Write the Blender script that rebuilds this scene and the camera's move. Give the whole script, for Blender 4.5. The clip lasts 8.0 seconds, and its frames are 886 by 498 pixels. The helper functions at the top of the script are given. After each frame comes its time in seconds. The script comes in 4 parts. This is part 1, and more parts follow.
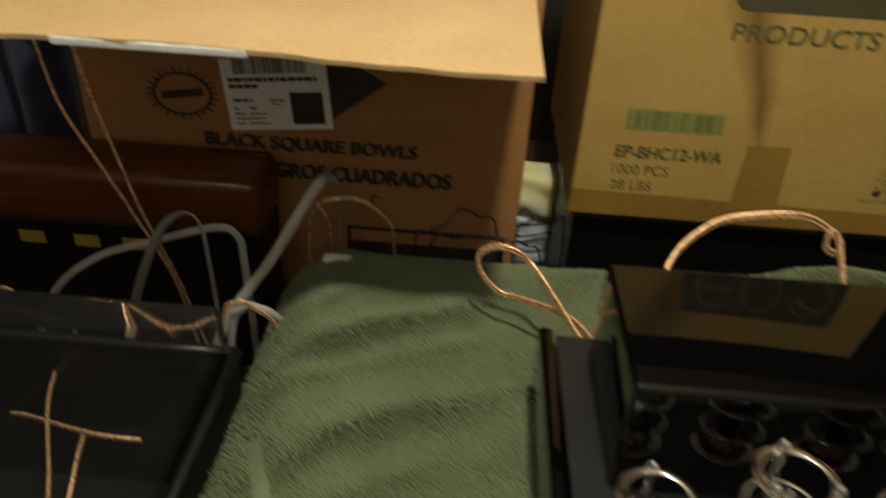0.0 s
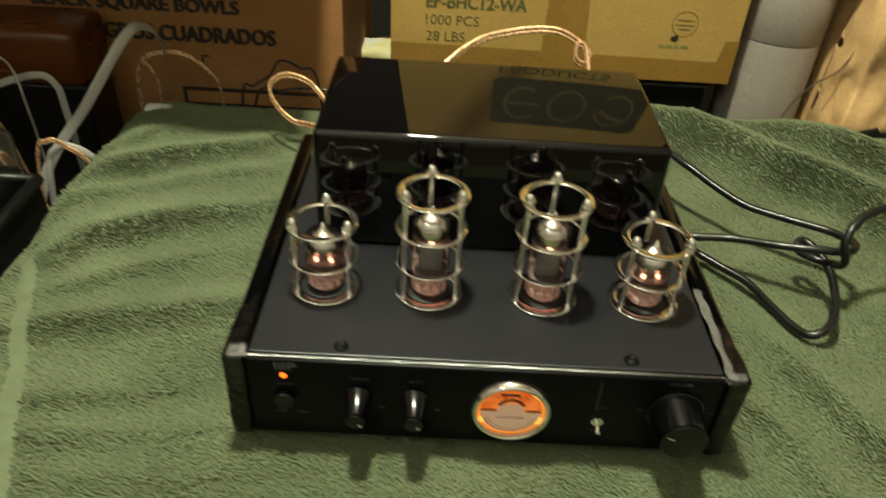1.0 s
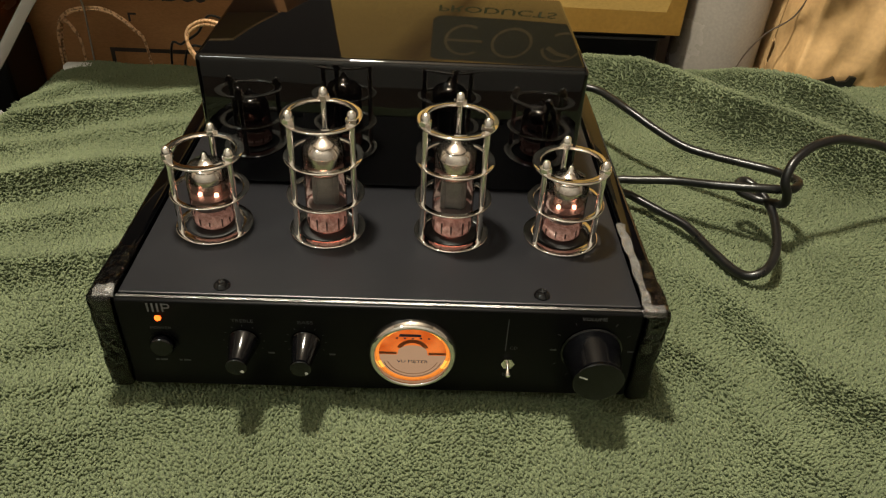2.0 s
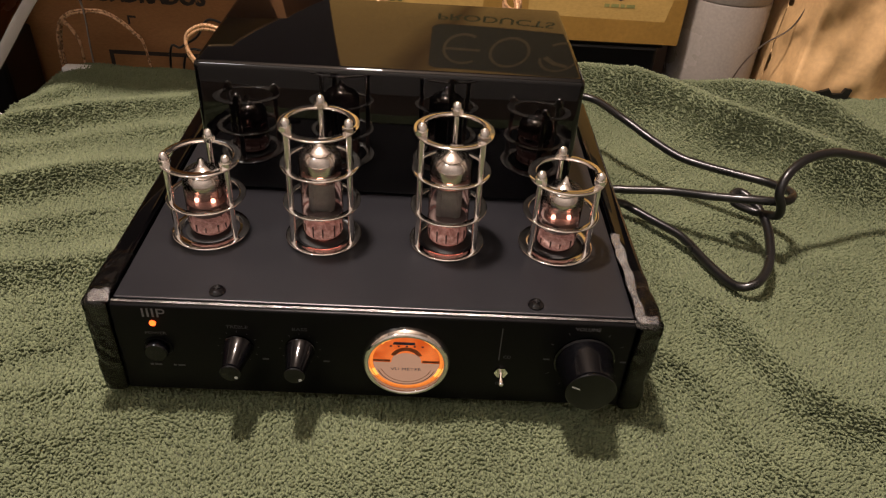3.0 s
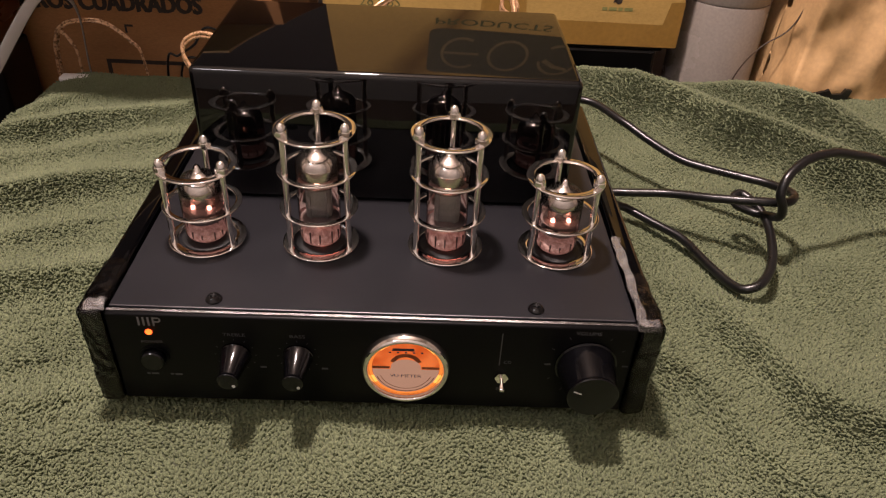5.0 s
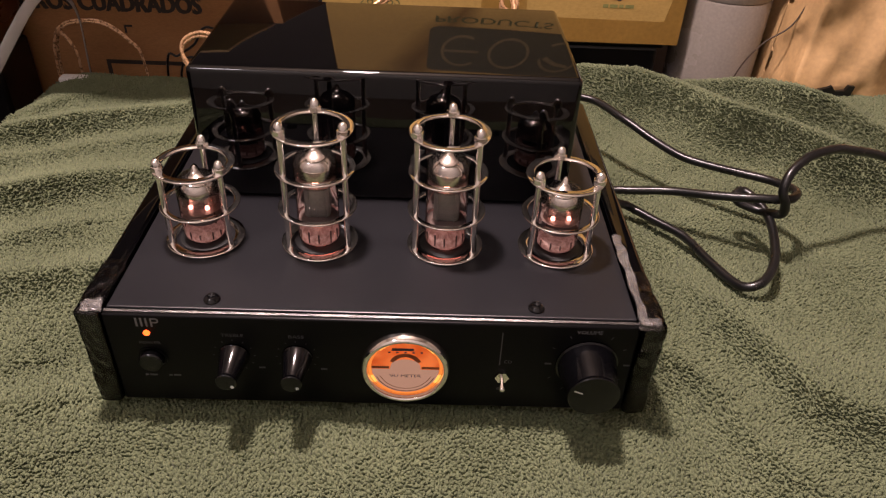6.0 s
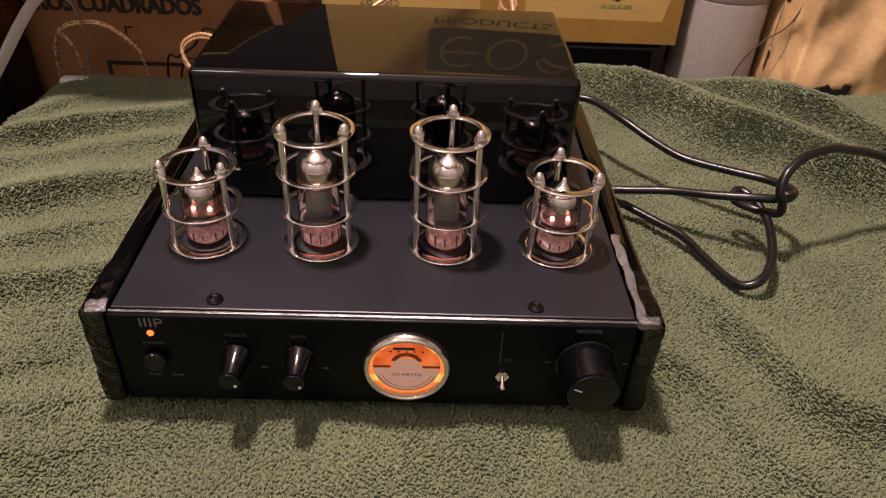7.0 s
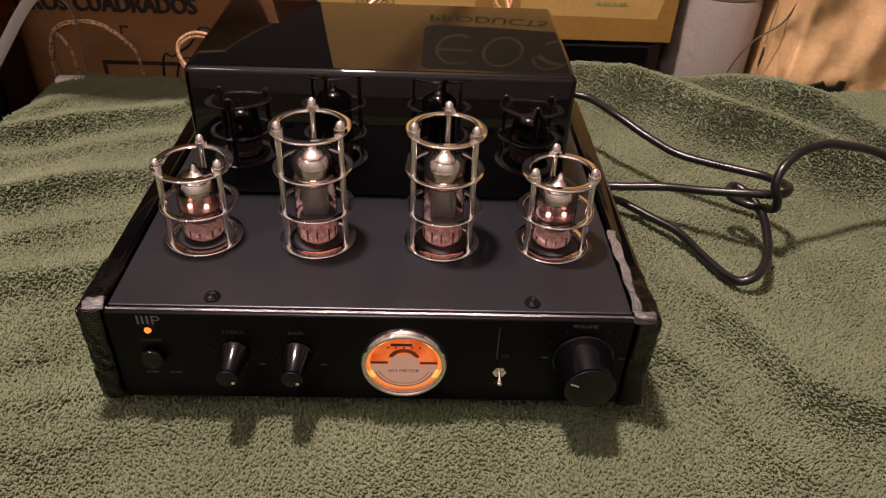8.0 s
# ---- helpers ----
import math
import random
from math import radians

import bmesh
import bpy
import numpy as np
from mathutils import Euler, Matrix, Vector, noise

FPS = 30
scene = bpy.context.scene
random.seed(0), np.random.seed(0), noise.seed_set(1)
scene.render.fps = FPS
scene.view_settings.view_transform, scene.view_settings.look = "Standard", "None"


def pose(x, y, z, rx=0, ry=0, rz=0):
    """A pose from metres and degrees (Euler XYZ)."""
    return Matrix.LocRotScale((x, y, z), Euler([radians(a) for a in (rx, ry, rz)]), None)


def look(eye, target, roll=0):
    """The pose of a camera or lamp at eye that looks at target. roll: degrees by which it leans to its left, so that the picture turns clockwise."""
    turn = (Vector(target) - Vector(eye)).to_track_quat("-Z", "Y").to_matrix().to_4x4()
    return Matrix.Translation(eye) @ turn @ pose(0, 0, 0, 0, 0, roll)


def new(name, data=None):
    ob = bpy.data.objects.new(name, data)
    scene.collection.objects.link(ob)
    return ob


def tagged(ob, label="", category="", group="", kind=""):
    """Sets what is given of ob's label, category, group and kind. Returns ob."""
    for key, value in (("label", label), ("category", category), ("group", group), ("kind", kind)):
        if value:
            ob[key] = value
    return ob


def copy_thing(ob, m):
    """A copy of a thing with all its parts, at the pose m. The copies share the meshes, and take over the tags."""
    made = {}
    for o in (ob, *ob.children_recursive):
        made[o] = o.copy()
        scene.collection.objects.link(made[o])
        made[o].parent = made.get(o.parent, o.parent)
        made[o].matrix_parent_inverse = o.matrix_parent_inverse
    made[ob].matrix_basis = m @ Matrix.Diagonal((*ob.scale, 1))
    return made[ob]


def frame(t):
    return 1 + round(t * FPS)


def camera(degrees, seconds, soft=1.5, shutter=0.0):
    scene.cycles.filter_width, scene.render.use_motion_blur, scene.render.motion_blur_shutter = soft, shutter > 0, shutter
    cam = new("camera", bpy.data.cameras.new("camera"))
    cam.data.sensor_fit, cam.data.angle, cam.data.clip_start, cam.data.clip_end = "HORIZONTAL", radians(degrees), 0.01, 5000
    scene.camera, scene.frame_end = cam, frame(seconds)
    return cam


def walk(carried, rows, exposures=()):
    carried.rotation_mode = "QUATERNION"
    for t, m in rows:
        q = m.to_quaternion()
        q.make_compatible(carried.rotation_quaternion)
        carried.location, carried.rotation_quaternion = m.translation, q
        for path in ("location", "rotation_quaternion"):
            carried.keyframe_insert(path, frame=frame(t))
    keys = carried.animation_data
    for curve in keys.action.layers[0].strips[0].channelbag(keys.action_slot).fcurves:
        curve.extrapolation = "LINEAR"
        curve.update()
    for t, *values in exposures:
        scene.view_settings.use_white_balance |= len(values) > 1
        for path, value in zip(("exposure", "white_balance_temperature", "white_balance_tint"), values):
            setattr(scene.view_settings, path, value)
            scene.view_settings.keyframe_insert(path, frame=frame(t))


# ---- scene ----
cam = camera(61.9, 8.0, soft=1.2, shutter=0.5)
PATH = [
    (0, (-0.225, -0.198, 0.446), (-0.269, 1.48, -0.641), 3.7),
    (0.5, (-0.111, -0.267, 0.415), (-0.123, 1.371, -0.731), 3.2),
    (1, (-0.036, -0.303, 0.378), (-0.007, 1.309, -0.806), 3.6),
    (1.5, (0.01, -0.299, 0.336), (0.064, 1.302, -0.86), 3.3),
    (1.7, (0.019, -0.293, 0.327), (0.077, 1.308, -0.869), 3.0),
    (3, (0.021, -0.293, 0.331), (0.088, 1.316, -0.855), 4.0),
    (3.5, (0.022, -0.293, 0.331), (0.09, 1.316, -0.855), 3.9),
    (4, (0.024, -0.293, 0.33), (0.089, 1.32, -0.851), 3.7),
    (4.5, (0.022, -0.292, 0.329), (0.087, 1.328, -0.842), 3.5),
    (6, (0.025, -0.288, 0.326), (0.079, 1.331, -0.848), 2.8),
    (6.5, (0.024, -0.288, 0.328), (0.078, 1.332, -0.844), 2.7),
    (7, (0.024, -0.291, 0.329), (0.081, 1.326, -0.847), 2.7),
    (7.5, (0.025, -0.294, 0.329), (0.085, 1.323, -0.847), 2.6),
    (8, (0.024, -0.293, 0.328), (0.09, 1.323, -0.848), 2.6),
]
EXPOSURES = [(0.0, -0.74, 6350, -20), (0.5, -0.24, 6300, -26), (1.0, 0.1, 6300, -30), (1.5, 0.1, 6200, -26), (2.8, 0.08, 6300, 2), (4.0, 0.08, 6250, 8), (6.0, 0.08, 6250, 17), (8.0, 0.08, 6250, 18)]
walk(cam, [(t, look(eye, target, roll)) for t, eye, target, roll in PATH], EXPOSURES)

# ---- world and light ----
world = bpy.data.worlds.new("room_gloom")
scene.world = world
world.use_nodes = True
world.node_tree.nodes["Background"].inputs[0].default_value = (1.0, 0.8, 0.6, 1)
world.node_tree.nodes["Background"].inputs[1].default_value = 0.012


def bulb(name, place, watts, size, colour):
    lamp = bpy.data.lights.new(name, "POINT")
    lamp.energy, lamp.shadow_soft_size, lamp.color = watts, size, colour
    ob = new(name, lamp)
    ob.location = place
    return ob


bulb("ceiling_bulb", (-0.12, 0.14, 1.2), 94.0, 0.045, (1.0, 0.79, 0.71))
# Unseen lamp added as front fill; cool second highlights hint at one.
bulb("front_fill_bulb", (-0.75, -0.75, 1.45), 9.5, 0.10, (1.0, 0.92, 0.92))


# ---- materials ----
def mat(name, colour, rough=0.5, metal=0.0, second=None, scale=30.0, amount=0.5, fine=400.0, bump=0.1, depth=0.001,
        spec=0.5, coat=0.0, rough_var=0.1, sheen=0.0, stretch=(1, 1, 1), island=0.0):
    """A surface with broad blotches between two colours, fine grain, uneven gloss and relief, in object metres."""
    m = bpy.data.materials.new(name)
    m.use_nodes = True
    nt = m.node_tree
    n, l = nt.nodes, nt.links
    p = n["Principled BSDF"]
    second = second or tuple(c * 0.75 for c in colour)
    tc = n.new("ShaderNodeTexCoord")
    mp = n.new("ShaderNodeMapping")
    mp.inputs["Scale"].default_value = stretch
    l.new(tc.outputs["Object"], mp.inputs[0])
    a = n.new("ShaderNodeTexNoise")
    a.inputs["Scale"].default_value, a.inputs["Detail"].default_value = scale, 5
    b = n.new("ShaderNodeTexNoise")
    b.inputs["Scale"].default_value, b.inputs["Detail"].default_value = fine, 3
    for t in (a, b):
        l.new(mp.outputs[0], t.inputs["Vector"])
    ramp = n.new("ShaderNodeValToRGB")
    ramp.color_ramp.elements[0].position, ramp.color_ramp.elements[1].position = 0.5 - amount / 2, 0.5 + amount / 2
    ramp.color_ramp.elements[0].color, ramp.color_ramp.elements[1].color = (*second, 1), (*colour, 1)
    l.new(a.outputs[0], ramp.inputs[0])
    mix = n.new("ShaderNodeMix")
    mix.data_type, mix.blend_type = "RGBA", "MULTIPLY"
    mix.inputs[0].default_value = 0.35
    l.new(ramp.outputs[0], mix.inputs[6])
    l.new(b.outputs[0], mix.inputs[7])
    gain = n.new("ShaderNodeMix")
    gain.data_type, gain.blend_type = "RGBA", "MULTIPLY"
    gain.inputs[0].default_value = 1.0
    gain.inputs[7].default_value = (1.2, 1.2, 1.2, 1)
    l.new(mix.outputs[2], gain.inputs[6])
    l.new(gain.outputs[2], p.inputs["Base Color"])
    rr = n.new("ShaderNodeMapRange")
    rr.inputs["To Min"].default_value, rr.inputs["To Max"].default_value = max(0.02, rough - rough_var), min(1, rough + rough_var)
    l.new(a.outputs[0], rr.inputs[0])
    l.new(rr.outputs[0], p.inputs["Roughness"])
    bm = n.new("ShaderNodeBump")
    bm.inputs["Strength"].default_value, bm.inputs["Distance"].default_value = bump, depth
    l.new(b.outputs[0], bm.inputs["Height"])
    l.new(bm.outputs[0], p.inputs["Normal"])
    p.inputs["Metallic"].default_value = metal
    p.inputs["Specular IOR Level"].default_value = spec
    p.inputs["Coat Weight"].default_value = coat
    p.inputs["Coat Roughness"].default_value = 0.02
    p.inputs["Sheen Weight"].default_value = sheen
    return m


def clear(name, tint, gloss_rough, ior=1.45, body=0.0, body_colour=(0.8, 0.8, 0.8), bump=0.0, scale=60.0):
    """A thin clear sheet: see-through, with gloss by Fresnel and, if body is given, a little milky body."""
    m = bpy.data.materials.new(name)
    m.use_nodes = True
    n, l = m.node_tree.nodes, m.node_tree.links
    n.remove(n["Principled BSDF"])
    out = n["Material Output"]
    tr, gl, fr, mx = n.new("ShaderNodeBsdfTransparent"), n.new("ShaderNodeBsdfGlossy"), n.new("ShaderNodeFresnel"), n.new("ShaderNodeMixShader")
    tr.inputs[0].default_value = (*tint, 1)
    gl.inputs["Roughness"].default_value = gloss_rough
    fr.inputs[0].default_value = ior
    if bump:
        tc, nz, bp = n.new("ShaderNodeTexCoord"), n.new("ShaderNodeTexNoise"), n.new("ShaderNodeBump")
        nz.inputs["Scale"].default_value = scale
        bp.inputs["Strength"].default_value, bp.inputs["Distance"].default_value = bump, 0.004
        l.new(tc.outputs["Object"], nz.inputs["Vector"])
        l.new(nz.outputs[0], bp.inputs["Height"])
        l.new(bp.outputs[0], gl.inputs["Normal"])
        l.new(bp.outputs[0], fr.inputs["Normal"])
    base = tr
    if body:
        df, mb = n.new("ShaderNodeBsdfDiffuse"), n.new("ShaderNodeMixShader")
        df.inputs[0].default_value = (*body_colour, 1)
        mb.inputs[0].default_value = body
        l.new(tr.outputs[0], mb.inputs[1])
        l.new(df.outputs[0], mb.inputs[2])
        base = mb
    l.new(fr.outputs[0], mx.inputs[0])
    l.new(base.outputs[0], mx.inputs[1])
    l.new(gl.outputs[0], mx.inputs[2])
    l.new(mx.outputs[0], out.inputs[0])
    return m


def glow(name, colour, strength):
    m = bpy.data.materials.new(name)
    m.use_nodes = True
    n, l = m.node_tree.nodes, m.node_tree.links
    n.remove(n["Principled BSDF"])
    e = n.new("ShaderNodeEmission")
    e.inputs[0].default_value, e.inputs[1].default_value = (*colour, 1), strength
    l.new(e.outputs[0], n["Material Output"].inputs[0])
    return m


TERRY = mat("terry_cotton", (0.160, 0.184, 0.104), 0.95, second=(0.106, 0.124, 0.068), scale=14, amount=0.6, fine=500, bump=0.3, depth=0.001, spec=0.1, sheen=0.06)
HEM = mat("woven_hem", (0.155, 0.178, 0.105), 0.9, scale=30, fine=700, bump=0.4, spec=0.1, sheen=0.06, stretch=(1, 5, 1))
PLATE = mat("black_powder_coat", (0.0135, 0.0135, 0.0160), 0.34, second=(0.0095, 0.0095, 0.0115), scale=25, fine=1800, bump=0.25, depth=0.0004, spec=0.42, rough_var=0.05)
PANEL = mat("black_brushed_panel", (0.002, 0.002, 0.0023), 0.4, scale=20, fine=900, bump=0.08, depth=0.0003, spec=0.15, stretch=(0.05, 1, 1))
EDGE = mat("bare_brushed_edge", (0.26, 0.256, 0.252), 0.24, 0.95, second=(0.02, 0.02, 0.02), scale=28, amount=0.35, fine=900, bump=0.2, stretch=(0.6, 4, 4))
GLOSS = mat("black_lacquer", (0.0010, 0.0010, 0.0013), 0.035, scale=6, fine=300, bump=0.0, spec=0.52, coat=0.0, rough_var=0.015)
SATIN = mat("satin_nickel", (0.93, 0.90, 0.87), 0.16, 1.0, second=(0.86, 0.82, 0.78), scale=60, fine=600, bump=0.02)
CHROME = mat("polished_chrome", (0.95, 0.92, 0.89), 0.06, 1.0, second=(0.84, 0.80, 0.75), rough_var=0.03, scale=60, fine=600, bump=0.02)
KNOB = mat("black_knob_lacquer", (0.0022, 0.0022, 0.0028), 0.12, 0.0, scale=60, fine=900, bump=0.05, spec=0.42, coat=0.0, rough_var=0.04)
DARK = mat("dark_socket", (0.01, 0.01, 0.01), 0.5, scale=60)
SILVER = mat("getter_silver", (0.92, 0.88, 0.84), 0.13, 1.0, second=(0.60, 0.55, 0.52), rough_var=0.05, scale=90, fine=500, bump=0.02)
ANODE = mat("tube_anode_grey", (0.27, 0.255, 0.24), 0.45, 0.3, scale=200, fine=900, bump=0.1)
# Pink emission stands in for LED light shining up through the glass.
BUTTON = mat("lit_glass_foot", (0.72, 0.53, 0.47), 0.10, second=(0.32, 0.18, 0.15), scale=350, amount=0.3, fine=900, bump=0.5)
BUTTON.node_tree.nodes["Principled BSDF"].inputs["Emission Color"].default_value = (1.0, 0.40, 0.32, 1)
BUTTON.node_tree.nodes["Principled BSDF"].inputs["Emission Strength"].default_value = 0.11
MICA = mat("mica_disc", (0.24, 0.17, 0.15), 0.4, scale=200)
PINS = mat("tube_pins", (0.12, 0.06, 0.05), 0.4, 0.5, scale=200)
GLASS = clear("tube_glass", (0.97, 0.96, 0.95), 0.02, 1.5)
LENS = clear("meter_glass", (0.98, 0.97, 0.96), 0.02, 1.45)
FILM = clear("protective_film", (0.98, 0.97, 0.96), 0.05, 1.42, 0.0, (0.6, 0.58, 0.56), 1.0, 110)
GETTERFADE = clear("thin_getter_film", (0.72, 0.62, 0.58), 0.06, 1.9, 0.12, (0.55, 0.45, 0.42))
FILMFOLD = clear("folded_film", (0.92, 0.91, 0.90), 0.12, 1.45, 0.10, (0.7, 0.68, 0.66), 1.0, 150)
CLEARPLASTIC = clear("clear_plastic", (0.88, 0.90, 0.88), 0.05, 1.4, 0.008, (0.5, 0.5, 0.5), 0.25, 10)
VINYL = clear("clear_vinyl", (0.90, 0.87, 0.82), 0.12, 1.5, 0.34, (0.90, 0.87, 0.83), 0.4, 40)
HEATER = glow("heater_glow", (1.0, 0.40, 0.28), 10.0)
SOCKETGLOW = glow("socket_light", (1.0, 0.24, 0.16), 2.6)
LED = glow("power_led", (1.0, 0.09, 0.012), 4.5)
PRINT = mat("grey_print", (0.16, 0.16, 0.17), 0.5, scale=90)
PRINTDIM = mat("dim_grey_print", (0.07, 0.07, 0.075), 0.5, scale=90)
WHITE = mat("white_mark", (0.75, 0.75, 0.73), 0.4, scale=90)
KRAFT = mat("brown_cardboard", (0.35, 0.175, 0.070), 0.8, second=(0.26, 0.125, 0.048), scale=7, amount=0.6, fine=260, bump=0.15, spec=0.2, stretch=(1, 1, 3))
KRAFTPALE = mat("pale_cardboard", (0.55, 0.38, 0.20), 0.8, second=(0.44, 0.30, 0.15), scale=9, amount=0.6, fine=300, bump=0.15, spec=0.2)
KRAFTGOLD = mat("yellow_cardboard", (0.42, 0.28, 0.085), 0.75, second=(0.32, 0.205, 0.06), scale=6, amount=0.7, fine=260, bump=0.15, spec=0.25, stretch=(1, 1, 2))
TAPE = mat("brown_packing_tape", (0.27, 0.155, 0.035), 0.3, scale=15, fine=200, bump=0.1, spec=0.5)
BLACKINK = mat("black_ink", (0.018, 0.013, 0.010), 0.75, scale=60, second=(0.03, 0.02, 0.013))
GREENINK = mat("green_ink", (0.085, 0.085, 0.022), 0.75, scale=60)
DARKGREENINK = mat("dark_green_ink", (0.060, 0.050, 0.018), 0.75, scale=60)
PALEGOLD = mat("pale_unprinted_card", (0.20, 0.145, 0.06), 0.75, scale=60)
PALEGREEN = mat("pale_green_ink", (0.22, 0.22, 0.065), 0.75, scale=60)
LABELWHITE = mat("white_paper_label", (0.72, 0.71, 0.70), 0.6, scale=40, second=(0.62, 0.61, 0.6))
COPPER = mat("copper_speaker_wire", (0.74, 0.46, 0.26), 0.28, 0.5, second=(0.56, 0.32, 0.16), scale=300, fine=900, bump=0.2, coat=0.7)
RUBBER = mat("black_cord_rubber", (0.006, 0.006, 0.0065), 0.3, scale=50, fine=600, bump=0.1, spec=0.5)
TUB = mat("black_tub_plastic", (0.003, 0.003, 0.0035), 0.4, scale=15, fine=300, bump=0.1)
CHERRY = mat("dark_cherry_veneer", (0.105, 0.032, 0.010), 0.26, second=(0.065, 0.019, 0.007), scale=9, amount=0.6, fine=120, bump=0.1, spec=0.3, stretch=(0.5, 1, 5))
YELLOW = mat("yellow_sticker", (0.34, 0.25, 0.03), 0.5, scale=40)
GREYPLASTIC = mat("grey_satin_plastic", (0.26, 0.235, 0.205), 0.26, second=(0.22, 0.195, 0.17), scale=10, fine=300, bump=0.05, spec=0.6)
PAPER = mat("crumpled_kraft_paper", (0.60, 0.40, 0.20), 0.7, second=(0.45, 0.28, 0.12), scale=8, amount=0.6, fine=180, bump=0.2, spec=0.25)
NAVY = mat("navy_cloth", (0.006, 0.010, 0.035), 0.9, scale=30, fine=500, bump=0.4, sheen=0.2)
DARKWOOD = mat("dark_bench_wood", (0.05, 0.032, 0.02), 0.6, scale=8, fine=150, bump=0.2, stretch=(0.3, 4, 1))
# Unseen side walls and ceiling; albedo raised for bounce light in the chrome.
WALL = mat("dim_wall_paint", (0.38, 0.33, 0.28), 0.85, scale=4, fine=120, bump=0.1)
# Near-black albedo puts the unlit gloom behind the cartons into the wall colour.
GLOOMWALL = mat("gloom_dark_wall", (0.018, 0.014, 0.011), 0.9, scale=4, fine=120, bump=0.1)
# Added reflector: pale and close, to throw fill onto chrome and carton fronts.
BOUNCEWALL = mat("pale_bounce_wall", (0.46, 0.45, 0.43), 0.8, second=(0.40, 0.39, 0.37), scale=4, fine=120, bump=0.1)
FLOORM = mat("dark_floor", (0.05, 0.04, 0.035), 0.7, scale=5, fine=90, bump=0.1)
CLOTHY = mat("pale_yellow_cloth", (0.62, 0.56, 0.22), 0.9, second=(0.62, 0.60, 0.48), scale=25, amount=0.2, fine=500, bump=0.3)
CLOTHB = mat("pale_blue_cloth", (0.32, 0.42, 0.52), 0.9, second=(0.55, 0.55, 0.62), scale=30, amount=0.3, fine=500, bump=0.3)



def shadow_streaked(source, name):
    """A copy of a cardboard with a soft cast shadow painted down it as a dark streak."""
    m = source.copy()
    m.name = name
    n, l = m.node_tree.nodes, m.node_tree.links
    p = n["Principled BSDF"]
    old = p.inputs["Base Color"].links[0].from_socket
    tc, sep, nz = n.new("ShaderNodeTexCoord"), n.new("ShaderNodeSeparateXYZ"), n.new("ShaderNodeTexNoise")
    nz.inputs["Scale"].default_value = 14
    l.new(tc.outputs["Object"], sep.inputs[0])
    l.new(tc.outputs["Object"], nz.inputs["Vector"])

    def op(kind, a, b_, clamp=False):
        q = n.new("ShaderNodeMath")
        q.operation, q.use_clamp = kind, clamp
        for s, v in zip(q.inputs, (a, b_)):
            if isinstance(v, float):
                s.default_value = v
            else:
                l.new(v, s)
        return q.outputs[0]

    # Painted shadow: a soft slanting streak, wider towards the top.
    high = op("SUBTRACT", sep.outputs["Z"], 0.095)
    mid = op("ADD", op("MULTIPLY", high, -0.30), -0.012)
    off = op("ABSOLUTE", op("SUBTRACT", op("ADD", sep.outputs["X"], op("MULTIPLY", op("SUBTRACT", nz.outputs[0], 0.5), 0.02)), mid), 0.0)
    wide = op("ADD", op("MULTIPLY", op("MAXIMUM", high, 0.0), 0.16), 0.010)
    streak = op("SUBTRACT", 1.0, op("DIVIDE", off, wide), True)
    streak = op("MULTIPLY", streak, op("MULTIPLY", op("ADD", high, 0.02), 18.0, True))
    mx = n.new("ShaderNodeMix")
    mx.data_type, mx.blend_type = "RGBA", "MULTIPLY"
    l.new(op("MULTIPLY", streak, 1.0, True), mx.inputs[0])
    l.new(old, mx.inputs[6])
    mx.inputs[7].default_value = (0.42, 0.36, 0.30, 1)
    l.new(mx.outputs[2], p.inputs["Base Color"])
    return m


KRAFTSHADOWED = shadow_streaked(KRAFTGOLD, "shadow_streaked_cardboard")

# ---- mesh helpers ----
def part(name, bm, material, parent=None, label="", smooth=None):
    me = bpy.data.meshes.new(name)
    bm.normal_update()
    bm.to_mesh(me)
    bm.free()
    me.materials.append(material)
    if smooth is not None:
        me.shade_smooth()
        if smooth < 180:
            me.set_sharp_from_angle(angle=radians(smooth))
    ob = new(name, me)
    ob.parent = parent
    if label:
        ob["label"] = label
    return ob


def thing(name, label, category, place=(0, 0, 0), group="", kind=""):
    ob = new(name)
    ob.location = place
    ob.empty_display_size = 0.01
    return tagged(ob, label, category, group, kind)


def block(x0, x1, y0, y1, z0, z1, bevel=0.0, seg=2, bm=None):
    bm = bm or bmesh.new()
    made = bmesh.ops.create_cube(bm, size=1.0, matrix=Matrix.LocRotScale(((x0 + x1) / 2, (y0 + y1) / 2, (z0 + z1) / 2), None, (x1 - x0, y1 - y0, z1 - z0)))
    if bevel:
        edges = {e for v in made["verts"] for e in v.link_edges}
        bmesh.ops.bevel(bm, geom=list(edges), offset=bevel, segments=seg, profile=0.5, affect="EDGES")
    return bm


def lathe(profile, seg=40, bm=None, m=Matrix.Identity(4), closed=False):
    """Turn a profile of (radius, height) pairs round z."""
    bm = bm or bmesh.new()
    rings = []
    for r, z in profile:
        if r < 1e-6:
            rings.append([bm.verts.new(m @ Vector((0, 0, z)))])
        else:
            rings.append([bm.verts.new(m @ Vector((r * math.cos(2 * math.pi * i / seg), r * math.sin(2 * math.pi * i / seg), z))) for i in range(seg)])
    pairs = list(zip(rings, rings[1:]))
    if closed:
        pairs.append((rings[-1], rings[0]))
    for a, b in pairs:
        for i in range(seg):
            j = (i + 1) % seg
            if len(a) == 1 and len(b) == 1:
                continue
            if len(a) == 1:
                bm.faces.new((a[0], b[j], b[i]))
            elif len(b) == 1:
                bm.faces.new((a[i], a[j], b[0]))
            else:
                bm.faces.new((a[i], a[j], b[j], b[i]))
    bmesh.ops.recalc_face_normals(bm, faces=bm.faces)
    return bm


